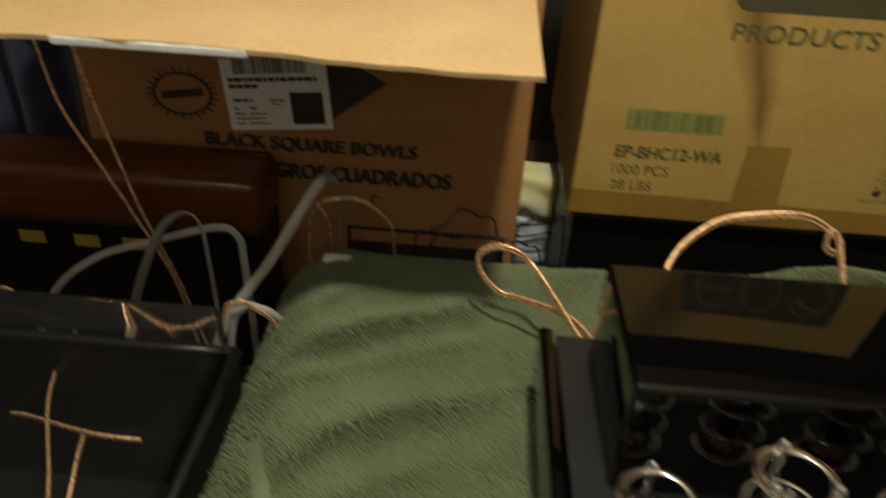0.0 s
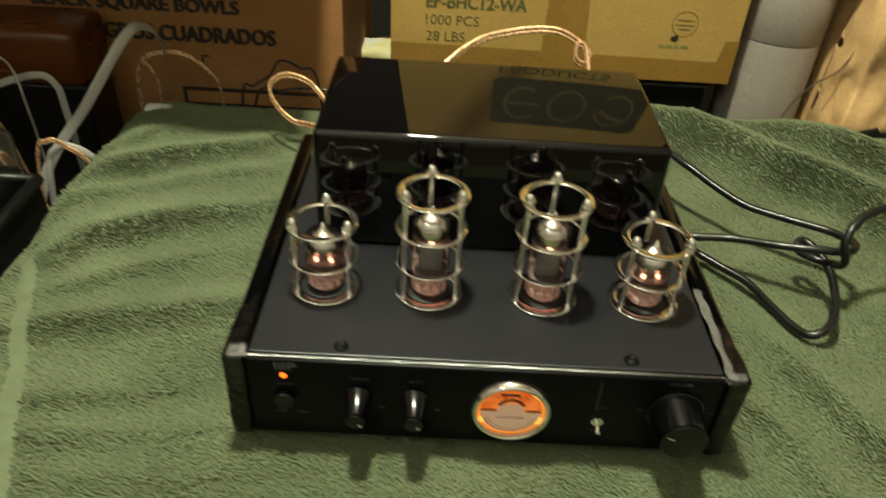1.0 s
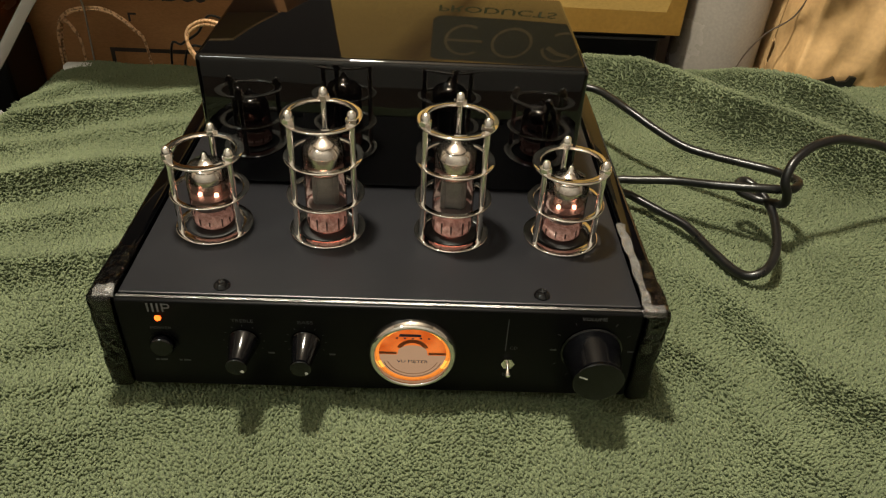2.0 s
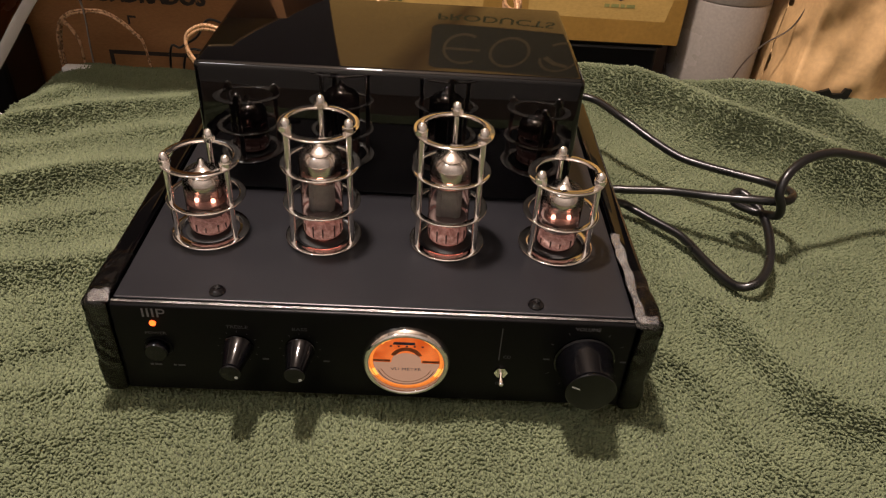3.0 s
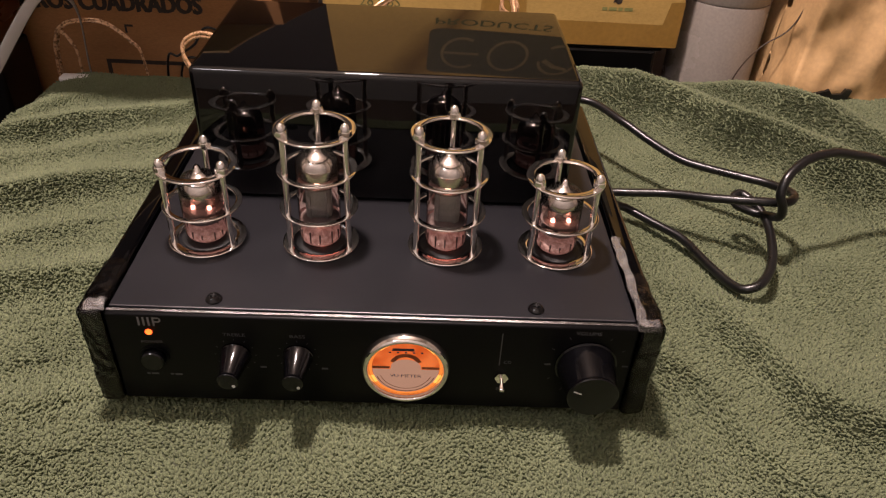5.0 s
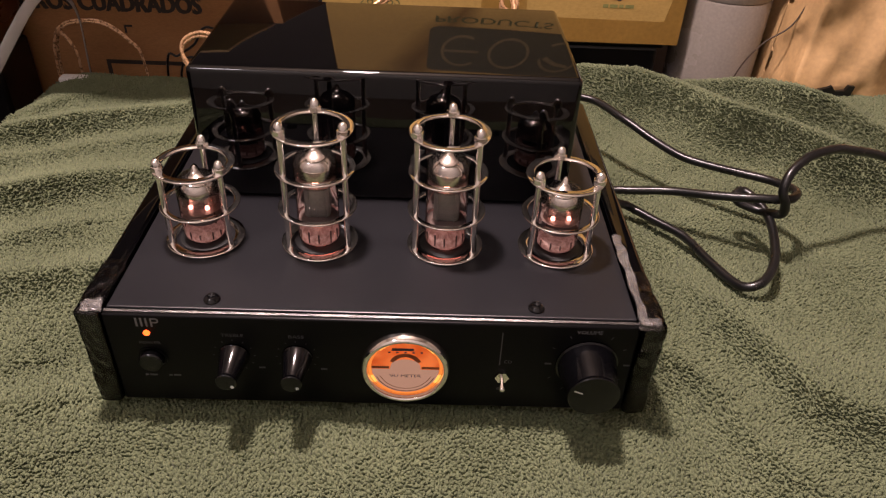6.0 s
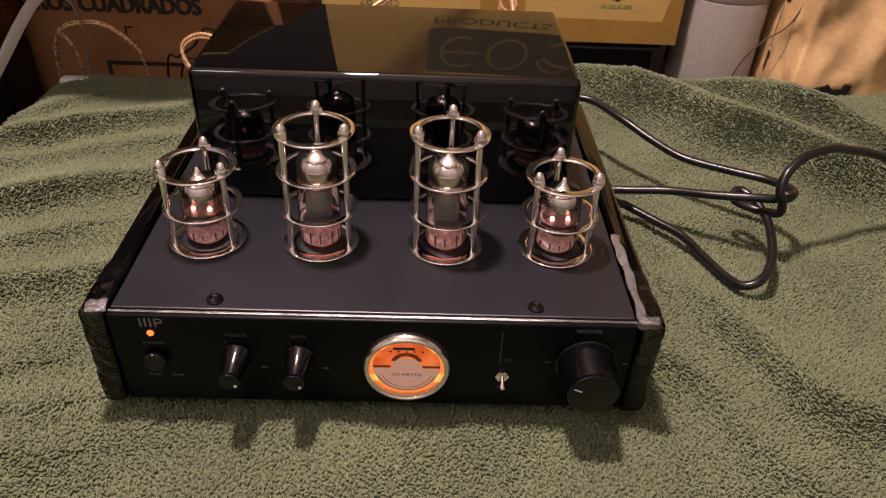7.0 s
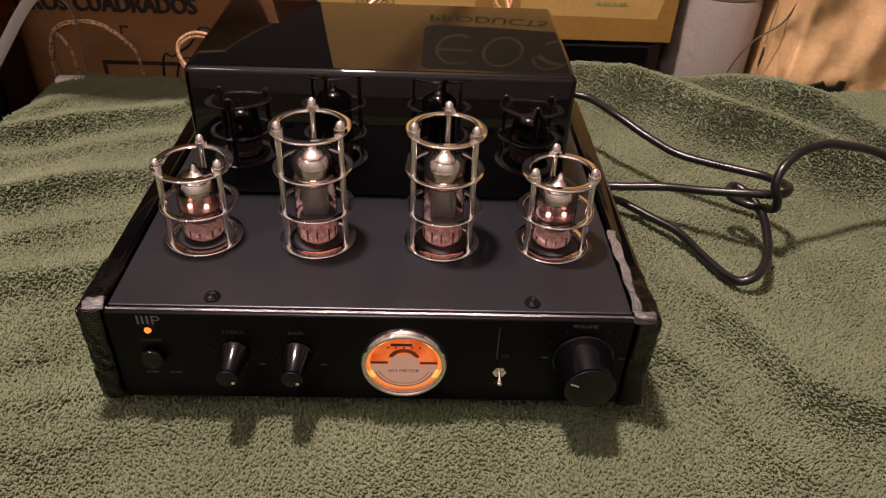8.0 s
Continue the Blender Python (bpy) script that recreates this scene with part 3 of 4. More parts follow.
def tube(name, tall):
    """A small glass valve with its electrodes; its base is at z = 0."""
    t = new(name)
    t.empty_display_size = 0.01
    top = 0.0610 if tall else 0.0438
    r = 0.0123
    part("socket", lathe([(0, 0.0002), (0.0150, 0.0002), (0.0150, 0.0006), (0.0142, 0.0009), (0.0, 0.0009)], 32), DARK, t, "", 30)
    if tall:
        part("socket_light", lathe([(0, 0.0010), (0.0085, 0.0010), (0.0085, 0.0013), (0, 0.0013)], 32), SOCKETGLOW, t, "red light under the tube")
    wall = [(0, 0.0014), (r * 0.66, 0.0015), (r * 0.88, 0.0024), (r * 0.98, 0.0044), (r, 0.0070), (r, top - 0.008), (r * 0.95, top - 0.0048), (r * 0.82, top - 0.0022), (r * 0.58, top - 0.0002),
            (r * 0.34, top + 0.0010), (r * 0.2, top + 0.0024), (r * 0.14, top + 0.0050), (0, top + 0.0066)]
    g = part("glass", lathe(wall, 40), GLASS, t, "clear glass envelope", 60)
    g.visible_shadow = False
    cut = 0.0470 if tall else 0.0325
    cap = [(r * 0.965, cut), (r * 0.97, top - 0.0082), (r * 0.92, top - 0.0052), (r * 0.79, top - 0.0026), (r * 0.56, top - 0.0007), (r * 0.31, top + 0.0006), (r * 0.16, top + 0.0022), (r * 0.1, top + 0.0046), (0, top + 0.0056)]
    part("getter", lathe(cap, 40), SILVER, t, "mirror-silver getter cap", 60)
    fade = part("getter_fade", lathe([(r * 0.965, cut - 0.0055), (r * 0.966, cut - 0.0001)], 40), GETTERFADE, t, "thin see-through edge of the getter film", 60)
    fade.visible_shadow = False
    foot = 0.0135 if tall else 0.0105
    part("glass_button", lathe([(0, 0.0019), (r * 0.62, 0.0020), (r * 0.84, 0.0029), (r * 0.925, 0.0048), (r * 0.93, foot - 0.0035), (r * 0.80, foot - 0.0008), (r * 0.4, foot), (0, foot + 0.0003)], 32), BUTTON, t, "pale pink glass foot, glowing to stand for light from below", 60)
    for i in range(11):
        a = radians(12 + 32.7 * i + 6 * math.sin(3.1 * i))
        x, y = r * 0.940 * math.cos(a), r * 0.940 * math.sin(a)
        low = 0.0046 + 0.0006 * (i % 3)
        high = foot - 0.0022 + 0.0012 * (i % 2)
        part("pin", lathe([(0, low), (0.00042, low), (0.00055, high), (0, high + 0.0006)], 8, m=pose(x, y, 0)), PINS, t, "", 40)
    lows = [0.0178, cut - 0.0052] if tall else [0.0150, 0.0215]
    for z in lows:
        part("mica", lathe([(0, z), (0.0106, z), (0.0113, z + 0.0002), (0.0113, z + 0.0005), (0, z + 0.0006)], 32), MICA, t)
    for x in (-0.0070, 0.0070):
        part("support_rod", lathe([(0, foot - 0.0005), (0.0005, foot - 0.0005), (0.0005, cut), (0, cut)], 10, m=pose(x, 0, 0)), PINS, t, "", 40)
    if tall:
        bm = block(-0.0075, 0.0075, -0.0042, 0.0042, 0.0186, cut - 0.0058, 0.0020, 3)
        part("anode", bm, ANODE, t, "grey pressed-metal anode", 40)
        for x in (-0.0048, 0.0048):
            part("anode_rib", block(x - 0.0004, x + 0.0004, -0.0052, -0.0041, 0.0190, cut - 0.0062, 0.0002, 1), ANODE, t)
        part("heater", lathe([(0, cut - 0.0046), (0.0016, cut - 0.0042), (0.0016, cut - 0.0014), (0, cut - 0.0006)], 12, m=pose(0, -0.0070, 0)), HEATER, t, "glowing heater tip", 40)
        part("heater", lathe([(0, foot + 0.0010), (0.0015, foot + 0.0012), (0.0015, foot + 0.0026), (0, foot + 0.0032)], 12, m=pose(0, -0.0030, 0)), HEATER, t, "glowing heater end", 40)
    else:
        for x in (-0.0047, 0.0047):
            part("anode", lathe([(0.0, 0.0226), (0.0033, 0.0226), (0.0033, cut + 0.002), (0.0, cut + 0.002)], 20, m=pose(x, 0.0028, 0)), ANODE, t, "dark grey anode", 40)
            part("heater", lathe([(0, 0.0222), (0.0012, 0.0224), (0.0013, 0.0240), (0, 0.0250)], 12, m=pose(x, -0.0038, 0)), HEATER, t, "glowing heater tip", 40)
    return t


CAGE_Y = 0.0758
for i, (x, tall) in enumerate(((-0.105, False), (-0.037, True), (0.038, True), (0.105, False))):
    turn = (0, 4, -5, 2)[i]
    where = pose(x, CAGE_Y - 0.13, 0.066 + 0.008, 0, 0, turn)
    if i < 2:
        c = cage("tall_cage" if tall else "short_cage", 0.0745 if tall else 0.0494, (0.0250, 0.0502) if tall else (0.0248,))
        v = tube("tall_tube" if tall else "short_tube", tall)
        c["label"] = "tall nickel-plated guard" if tall else "short nickel-plated guard"
        v["label"] = "tall glass power tube with silver top" if tall else "short glass tube with two red heater dots"
        c.parent = v.parent = amp
        c.matrix_basis, v.matrix_basis = where, pose(0, 0, 0.0002) @ where
        if tall:
            tall_pair = (c, v)
        else:
            short_pair = (c, v)
    else:
        pair = tall_pair if tall else short_pair
        copy_thing(pair[0], where)
        copy_thing(pair[1], pose(0, 0, 0.0002) @ where)


# the controls on the front
def face_pose(x, z, turn=0):
    return pose(x, AMP_Y, z, 90, 0, 0) @ pose(0, 0, 0, 0, 0, turn)


def knob(x, z, r, long, angle):
    m = face_pose(x, z)
    tip = r - 0.0024
    prof = [(0, 0.0001), (r * 1.06, 0.0001), (r * 1.06, 0.0012), (r, 0.0018), (r - 0.0030, long * 0.88), (tip, long * 0.93), (tip, long - 0.0007), (tip - 0.0004, long - 0.0002), (tip - 0.0012, long), (0, long - 0.0003)]
    k = amp_part("knob", lathe(prof, 48, m=m), KNOB, "black lacquered control knob", 30)
    d = m @ pose(0, 0, 0, 0, 0, angle)
    if r < 0.012:
        bm = lathe([(0, long + 0.0002), (0.0009, long + 0.0002), (0.0009, long), (0, long)], 12, m=d @ pose(tip * 0.72, 0, 0))
    else:
        bm = flat([(tip * 0.50, -0.0005), (tip * 0.86, -0.0005), (tip * 0.86, 0.0005), (tip * 0.50, 0.0005)], d, long + 0.0002)
    part("pointer", bm, WHITE, k, "white pointer mark")
    bm = bmesh.new()
    for i in range(11):
        a = 240 - 30 * i
        w = m @ pose(0, 0, 0, 0, 0, a)
        flat([(r * 1.32, -0.0002), (r * 1.44, -0.0002), (r * 1.44, 0.0002), (r * 1.32, 0.0002)], w, bm=bm)
    amp_part("scale_marks", bm, PRINTDIM)
    return k


knob(-0.0760, 0.0385, 0.0080, 0.0212, -40)
knob(-0.0420, 0.0385, 0.0080, 0.0212, -40)
knob(0.1170, 0.0385, 0.0162, 0.0248, 158)
# power button, lamp and emblem
m = face_pose(-0.1205, 0.0352)
amp_part("button_ring", lathe([(0.0068, 0.0001), (0.0078, 0.0001), (0.0078, 0.0008), (0.0068, 0.0008)], 32, m=m, closed=True), PANEL, "", 30)
amp_part("power_button", lathe([(0, 0.0002), (0.0064, 0.0002), (0.0064, 0.0042), (0.0058, 0.0050), (0, 0.0046)], 36, m=m), KNOB, "round black push button", 30)
amp_part("power_lamp", lathe([(0, 0.0001), (0.0018, 0.0001), (0.0018, 0.0006), (0.0012, 0.0013), (0, 0.0016)], 20, m=face_pose(-0.1205, 0.0535)), LED, "lit orange power lamp", 50)
bm = bmesh.new()
m = face_pose(-0.1252, 0.0578)
for k, h in enumerate((0.0060, 0.0060, 0.0060)):
    flat([(k * 0.0026, 0), (k * 0.0026 + 0.0011, 0), (k * 0.0026 + 0.0011, h), (k * 0.0026, h)], m, bm=bm)
flat([(0.0078, 0), (0.0088, 0), (0.0088, 0.006), (0.0078, 0.006)], m, bm=bm)
flat([(0.0088, 0.0050), (0.0106, 0.0050), (0.0106, 0.0060), (0.0088, 0.0060)], m, bm=bm)
flat([(0.0088, 0.0024), (0.0106, 0.0024), (0.0106, 0.0033), (0.0088, 0.0033)], m, bm=bm)
ring_flat(0.0009, 0.0018, m @ pose(0.0106, 0.0042, 0), -90, 90, 16, bm=bm)
amp_part("emblem", bm, PRINT, "grey emblem of upright bars")


def amp_text(text, x, z, h, w, material=PRINT):
    t = lettering("lettering", text, face_pose(x - w / 2, z), h, w, material, amp)
    t.location = (0, -0.13, 0.008)
    return t


amp_text("POWER", -0.120, 0.0453, 0.0020, 0.0115, PRINTDIM)
amp_text("TREBLE", -0.0755, 0.0520, 0.0022, 0.0120, PRINTDIM)
amp_text("BASS", -0.0415, 0.0520, 0.0022, 0.0082, PRINTDIM)
amp_text("VOLUME", 0.1155, 0.0605, 0.0024, 0.0140)
amp_text("CD", 0.0735, 0.0375, 0.0022, 0.0042, PRINTDIM)
amp_text("BT", 0.0710, 0.0165, 0.0022, 0.0042, PRINTDIM)
for x, z, w in ((-0.127, 0.0215, 0.0018), (-0.1245, 0.0215, 0.004), (-0.114, 0.0215, 0.0018), (-0.1115, 0.0215, 0.004), (-0.0635, 0.029, 0.0035), (-0.0295, 0.029, 0.0035), (0.094, 0.0375, 0.0035), (0.1375, 0.0375, 0.0035)):
    amp_part("caption_bar", flat([(x, z), (x + w, z), (x + w, z + 0.0013), (x, z + 0.0013)], FACE), PRINTDIM)
# toggle switch
m = face_pose(0.0710, 0.0275)
nut = amp_part("switch_nut", hexagon(0.0040, 0.0001, 0.0020, m=m), CHROME, "", 30)
part("lever", lathe([(0, 0.001), (0.0013, 0.001), (0.0010, 0.004), (0.0017, 0.0082), (0.0012, 0.0092), (0, 0.0095)], 16, m=m @ pose(0, 0, 0, 22, 0, 0)), CHROME, nut, "chrome toggle lever", 50)
amp_part("slit_mark", flat([(0.0687, 0.036), (0.0693, 0.036), (0.0693, 0.060), (0.0687, 0.060)], FACE), PRINTDIM)

# the level meter
MX, MZ, MR = 0.0172, 0.0330, 0.0245
m = face_pose(MX, MZ)
bezel = amp_part("meter_bezel", lathe([(MR * 0.84, 0.0003), (MR * 0.855, 0.0036), (MR * 0.875, 0.0046), (MR * 0.91, 0.0050), (MR * 0.95, 0.0046), (MR * 0.985, 0.0034), (MR * 1.01, 0.0016), (MR * 1.02, 0.0002)], 72, m=m), CHROME, "chrome meter bezel", 50)
dial_mat = bpy.data.materials.new("lit_orange_dial")
dial_mat.use_nodes = True
n, l = dial_mat.node_tree.nodes, dial_mat.node_tree.links
n.remove(n["Principled BSDF"])
tc, nz, rp, em = n.new("ShaderNodeTexCoord"), n.new("ShaderNodeTexNoise"), n.new("ShaderNodeValToRGB"), n.new("ShaderNodeEmission")
nz.inputs["Scale"].default_value = 70
rp.color_ramp.elements[0].color, rp.color_ramp.elements[1].color = (0.70, 0.09, 0.012, 1), (1.0, 0.21, 0.045, 1)
rp.color_ramp.elements[0].position, rp.color_ramp.elements[1].position = 0.35, 0.65
em.inputs[1].default_value = 0.85
l.new(tc.outputs["Object"], nz.inputs["Vector"])
l.new(nz.outputs[0], rp.inputs[0])
l.new(rp.outputs[0], em.inputs[0])
l.new(em.outputs[0], n["Material Output"].inputs[0])
part("dial", lathe([(0, 0.0006), (MR * 0.86, 0.0006)], 60, m=m), dial_mat, bezel, "back-lit orange meter dial")
RIM = glow("dial_rim_light", (1.0, 0.26, 0.04), 1.0)
part("dial_rim", ring_flat(MR * 0.77, MR * 0.84, m, lift=0.0010, seg=60), RIM, bezel, "bright orange inner rim")
BULBGLOW = glow("dial_lamp_patch", (1.0, 0.40, 0.07), 1.7)
DIALGREY = glow("pale_dial_plate", (0.82, 0.42, 0.27), 0.55)
R = MR * 0.76
bm = bmesh.new()
low = [(R * math.cos(radians(a)), R * math.sin(radians(a))) for a in range(184, 357, 8)]
hub = [(0.0082 * math.cos(radians(a)), 0.0015 + 0.0052 * math.sin(radians(a))) for a in range(0, 181, 15)]
flat(low + [(R, -0.0008), (0.0085, -0.0008)] + hub + [(-0.0085, -0.0008), (-R, -0.0008)], m, 0.0014, bm)
part("dial_plate", bm, DIALGREY, bezel, "pale lower dial plate")
DIALBROWN = mat("brown_dial_band", (0.30, 0.09, 0.02), 0.6, scale=80)
bm = flat([(-R, -0.0006), (-0.009, -0.0006), (-0.009, 0.0012), (-R, 0.0012)], m, 0.0013)
flat([(0.009, -0.0006), (R, -0.0006), (R, 0.0012), (0.009, 0.0012)], m, 0.0013, bm)
ring_flat(0.0066, 0.0092, m @ pose(0, 0.0016, 0), 20, 160, 20, 0.0012, bm)
part("dial_band", bm, DIALBROWN, bezel, "brown band across the dial")
INKBLUE = mat("blue_dial_ink", (0.02, 0.03, 0.10), 0.6, scale=80)
bm = flat([(-0.0078, 0.0128), (0.0046, 0.0128), (0.0044, 0.0148), (-0.0072, 0.0148)], m, 0.0013)
for k in range(5):
    x = -0.0095 + k * 0.0044
    flat([(x, 0.0112), (x + 0.0013, 0.0112), (x + 0.0013, 0.0122), (x, 0.0122)], m, 0.0013, bm)
# Reflections in the meter glass, drawn as brown arcs on the dial.
arcs = bmesh.new()
for ra, rb in ((0.60, 0.615), (0.68, 0.70)):
    ring_flat(MR * ra, MR * rb, m @ pose(0, -0.0008, 0), 200, 340, 30, 0.0016, arcs)
part("reflection_arc", arcs, DIALBROWN, bezel, "thin brown arcs painted for reflections in the glass")
for a, w in ((52, 16), (-24, 10), (128, 9), (206, 8)):
    part("dial_bulb_glow", ring_flat(MR * 0.76, MR * 0.835, m, a - w, a + w, 14, 0.0013), BULBGLOW, bezel, "bright yellow-orange patch of the dial lamp")
part("dial_scale", bm, INKBLUE, bezel, "dark blue scale marks")
lettering("lettering", "VU METER", m @ pose(-0.0088, -0.0068, 0.0014), 0.0022, 0.0176, INKBLUE, bezel)
g = part("meter_glass", lathe([(0, 0.0058), (MR * 0.5, 0.0054), (MR * 0.88, 0.0042)], 60, m=m), LENS, bezel, "domed clear glass", 60)
g.visible_shadow = False


# ---- cords beside the amplifier ----
cord = thing("power_cord", "thick black rubber power cord, looped loosely on the towel", "cable", (0.24, 0.2, -0.006))


def cord_part(name, pts, r):
    o = cord.location
    part(name, sweep([Vector(p) - o for p in pts], r, seg=14, n=14), RUBBER, cord, "", 180)


cord_part("upper_strand", [(0.10, 0.268, 0.03), (0.140, 0.330, 0.046), (0.172, 0.334, 0.048), (0.197, 0.301, 0.045), (0.218, 0.279, 0.038), (0.238, 0.257, 0.034), (0.257, 0.243, 0.034), (0.276, 0.229, 0.036),
                           (0.294, 0.216, 0.038), (0.302, 0.205, 0.040), (0.307, 0.193, 0.042), (0.303, 0.182, 0.044), (0.294, 0.176, 0.044), (0.271, 0.180, 0.042), (0.246, 0.192, 0.036), (0.217, 0.210, 0.028),
                           (0.184, 0.219, 0.022), (0.168, 0.228, 0.020), (0.150, 0.284, 0.022), (0.12, 0.290, 0.025)], 0.0034)
cord_part("lower_strand", [(0.11, 0.290, 0.015), (0.150, 0.285, 0.014), (0.177, 0.227, 0.010), (0.192, 0.220, 0.006), (0.211, 0.202, 0.004), (0.225, 0.186, 0.004), (0.231, 0.173, 0.004), (0.237, 0.150, 0.005), (0.245, 0.124, 0.007),
                           (0.251, 0.113, 0.010), (0.261, 0.113, 0.014), (0.272, 0.125, 0.017), (0.280, 0.144, 0.021), (0.285, 0.170, 0.026), (0.282, 0.190, 0.031), (0.274, 0.203, 0.034), (0.267, 0.201, 0.033),
                           (0.267, 0.194, 0.030), (0.278, 0.187, 0.028), (0.286, 0.179, 0.030), (0.290, 0.169, 0.036), (0.288, 0.166, 0.046), (0.284, 0.167, 0.055), (0.285, 0.170, 0.063), (0.291, 0.176, 0.070),
                           (0.305, 0.185, 0.076), (0.325, 0.193, 0.078), (0.344, 0.200, 0.074), (0.382, 0.211, 0.062), (0.44, 0.21, 0.035), (0.51, 0.19, 0.030), (0.58, 0.15, -0.001)], 0.0034)

wire = thing("speaker_wire", "copper-coloured clear speaker wire coming out behind the amplifier", "cable", (-0.17, 0.36, -0.006))
o = wire.location


def twin(parent, name, pts, r, o, gap=Vector((0.0, 0.0, 1.0)), material=None):
    bm = bmesh.new()
    for s in (-1, 1):
        sweep([Vector(p) - o + gap * (s * r * 0.95) for p in pts], r, seg=8, n=10, bm=bm)
    return part(name, bm, material or COPPER, parent, "", 180)


twin(wire, "loop", [(-0.10, 0.275, 0.03), (-0.135, 0.345, 0.050), (-0.156, 0.375, 0.064), (-0.170, 0.38, 0.074), (-0.189, 0.385, 0.076), (-0.204, 0.385, 0.068), (-0.206, 0.382, 0.056), (-0.197, 0.378, 0.042), (-0.182, 0.372, 0.032), (-0.166, 0.365, 0.033), (-0.12, 0.33, 0.04), (-0.09, 0.275, 0.035)], 0.0018, o)
wire2 = thing("speaker_wire", "copper-coloured speaker wire arching up behind the black cover", "cable", (0.03, 0.36, -0.006))
o = wire2.location
twin(wire2, "arch", [(-0.06, 0.275, 0.04), (-0.045, 0.34, 0.095), (-0.008, 0.37, 0.124), (0.031, 0.37, 0.138), (0.066, 0.365, 0.143), (0.088, 0.36, 0.135), (0.100, 0.355, 0.124), (0.095, 0.352, 0.117), (0.087, 0.352, 0.122), (0.088, 0.356, 0.134), (0.096, 0.352, 0.128), (0.100, 0.32, 0.09), (0.095, 0.275, 0.045)], 0.0019, o)


# ---- cardboard boxes ----
def carton(name, label, x0, x1, y0, y1, z0, z1, material, front=None):
    t = thing(name, label, "box", ((x0 + x1) / 2, (y0 + y1) / 2, z0))
    o = t.location
    w = 0.004
    for n_, b in (("front_side", (x0, x1, y0, y0 + w)), ("back_side", (x0, x1, y1 - w, y1)), ("end_side", (x0, x0 + w, y0 + w, y1 - w)), ("end_side", (x1 - w, x1, y0 + w, y1 - w))):
        bm = block(b[0] - o.x, b[1] - o.x, b[2] - o.y, b[3] - o.y, 0, z1 - z0, 0.0012)
        part(n_, bm, front or material if n_ == "front_side" else material, t)
    part("bottom", block(x0 + w - o.x, x1 - w - o.x, y0 + w - o.y, y1 - w - o.y, 0.0, w), material, t)
    return t


BY = 0.573
box1 = carton("bowl_carton", "open brown cardboard carton printed in black, flap folded out", -0.665, -0.158, BY, 0.93, -0.2, 0.262, KRAFT)
o1 = box1.location
M1 = pose(0, BY - o1.y, 0, 90, 0, 0) @ pose(-o1.x, -o1.z, 0)


def flap_sheet(w, d, wave, seed):
    bm = bmesh.new()
    bmesh.ops.create_grid(bm, x_segments=40, y_segments=16, size=0.5)
    for v in bm.verts:
        x, y = v.co.x * w, v.co.y * d
        e = 0.0
        if v.co.y < -0.49:
            e = noise.noise(Vector((x * 30, seed, 0))) * 0.004
        v.co = Vector((x, y + e, wave * noise.noise(Vector((x * 4, y * 5, seed)))))
    bmesh.ops.solidify(bm, geom=bm.faces, thickness=0.004)
    return bm


flap = part("front_flap", flap_sheet(0.500, 0.225, 0.006, 2.0), KRAFTPALE, box1, "pale inner side of the open flap", 40)
flap.matrix_basis = Matrix.Translation(Vector((-0.420, BY - 0.109, 0.2600)) - o1) @ pose(0, 0, 0, 2.2, 0, 0)
flap = part("end_flap", flap_sheet(0.355, 0.2, 0.004, 5.0), KRAFTPALE, box1, "pale inner side of the open flap", 40)
flap.matrix_basis = Matrix.Translation(Vector((-0.74, 0.75, 0.245)) - o1) @ pose(0, 0, 0, 0, -12, 0) @ pose(0, 0, 0, 0, 0, 90)
part("torn_edge", block(-0.555 - o1.x, -0.40 - o1.x, BY - 0.2225 - o1.y, BY - 0.2165 - o1.y, 0.2505 - o1.z, 0.2575 - o1.z, 0.0015), LABELWHITE, box1, "torn white paper edge")
lettering("lettering", "BLACK SQUARE BOWLS", M1 @ pose(-0.528, 0.0635, 0), 0.0195, 0.246, BLACKINK, box1, 0.0004, bold=0.02, heavy=0.0011)
lettering("lettering", "NEGROS CUADRADOS", M1 @ pose(-0.478, 0.030, 0), 0.0200, 0.237, BLACKINK, box1, 0.0004, bold=0.02, heavy=0.0011)
bm = flat([(-0.50, 0.150), (-0.42, 0.196), (-0.385, 0.192), (-0.318, 0.155), (-0.385, 0.104), (-0.43, 0.098)], M1, 0.0003)
part("printed_shape", bm, BLACKINK, box1, "black printed bowl shape")
bm = bmesh.new()
c = M1 @ pose(-0.548, 0.126, 0, 0, 0, 4)
ring_flat(0.0225, 0.0255, c, 0, 360, 48, 0.0004, bm, 1.35)
for i in range(26):
    a = 2 * math.pi * i / 26
    p, q = Vector((math.cos(a) * 1.35, math.sin(a))), Vector((-math.sin(a), math.cos(a)))
    flat([tuple(p * 0.026 - q * 0.0016), tuple(p * 0.026 + q * 0.0016), tuple(p * (0.0335 if i % 2 else 0.031))], c, 0.0004, bm)
flat([(-0.024, -0.004), (0.024, -0.004), (0.024, 0.005), (-0.024, 0.005)], c @ pose(0, 0, 0, 0, 0, 5), 0.0004, bm)
part("printed_burst", bm, BLACKINK, box1, "black printed spiky oval")
bm = bmesh.new()
for a, b, c_, d in ((-0.365, -0.17, -0.034, -0.029), (-0.365, -0.360, -0.15, -0.034), (-0.175, -0.17, -0.15, -0.034), (-0.360, -0.17, -0.09, -0.05)):
    flat([(a, c_), (b, c_), (b, d), (a, d)], M1, 0.0004, bm)
part("printed_frame", bm, BLACKINK, box1, "black printed frame")
bm = flat([(-0.335, 0.004), (-0.3325, 0.004), (-0.3325, 0.012), (-0.325, 0.012), (-0.325, 0.0145), (-0.335, 0.0145)], M1, 0.0004)
part("printed_corner", bm, BLACKINK, box1)
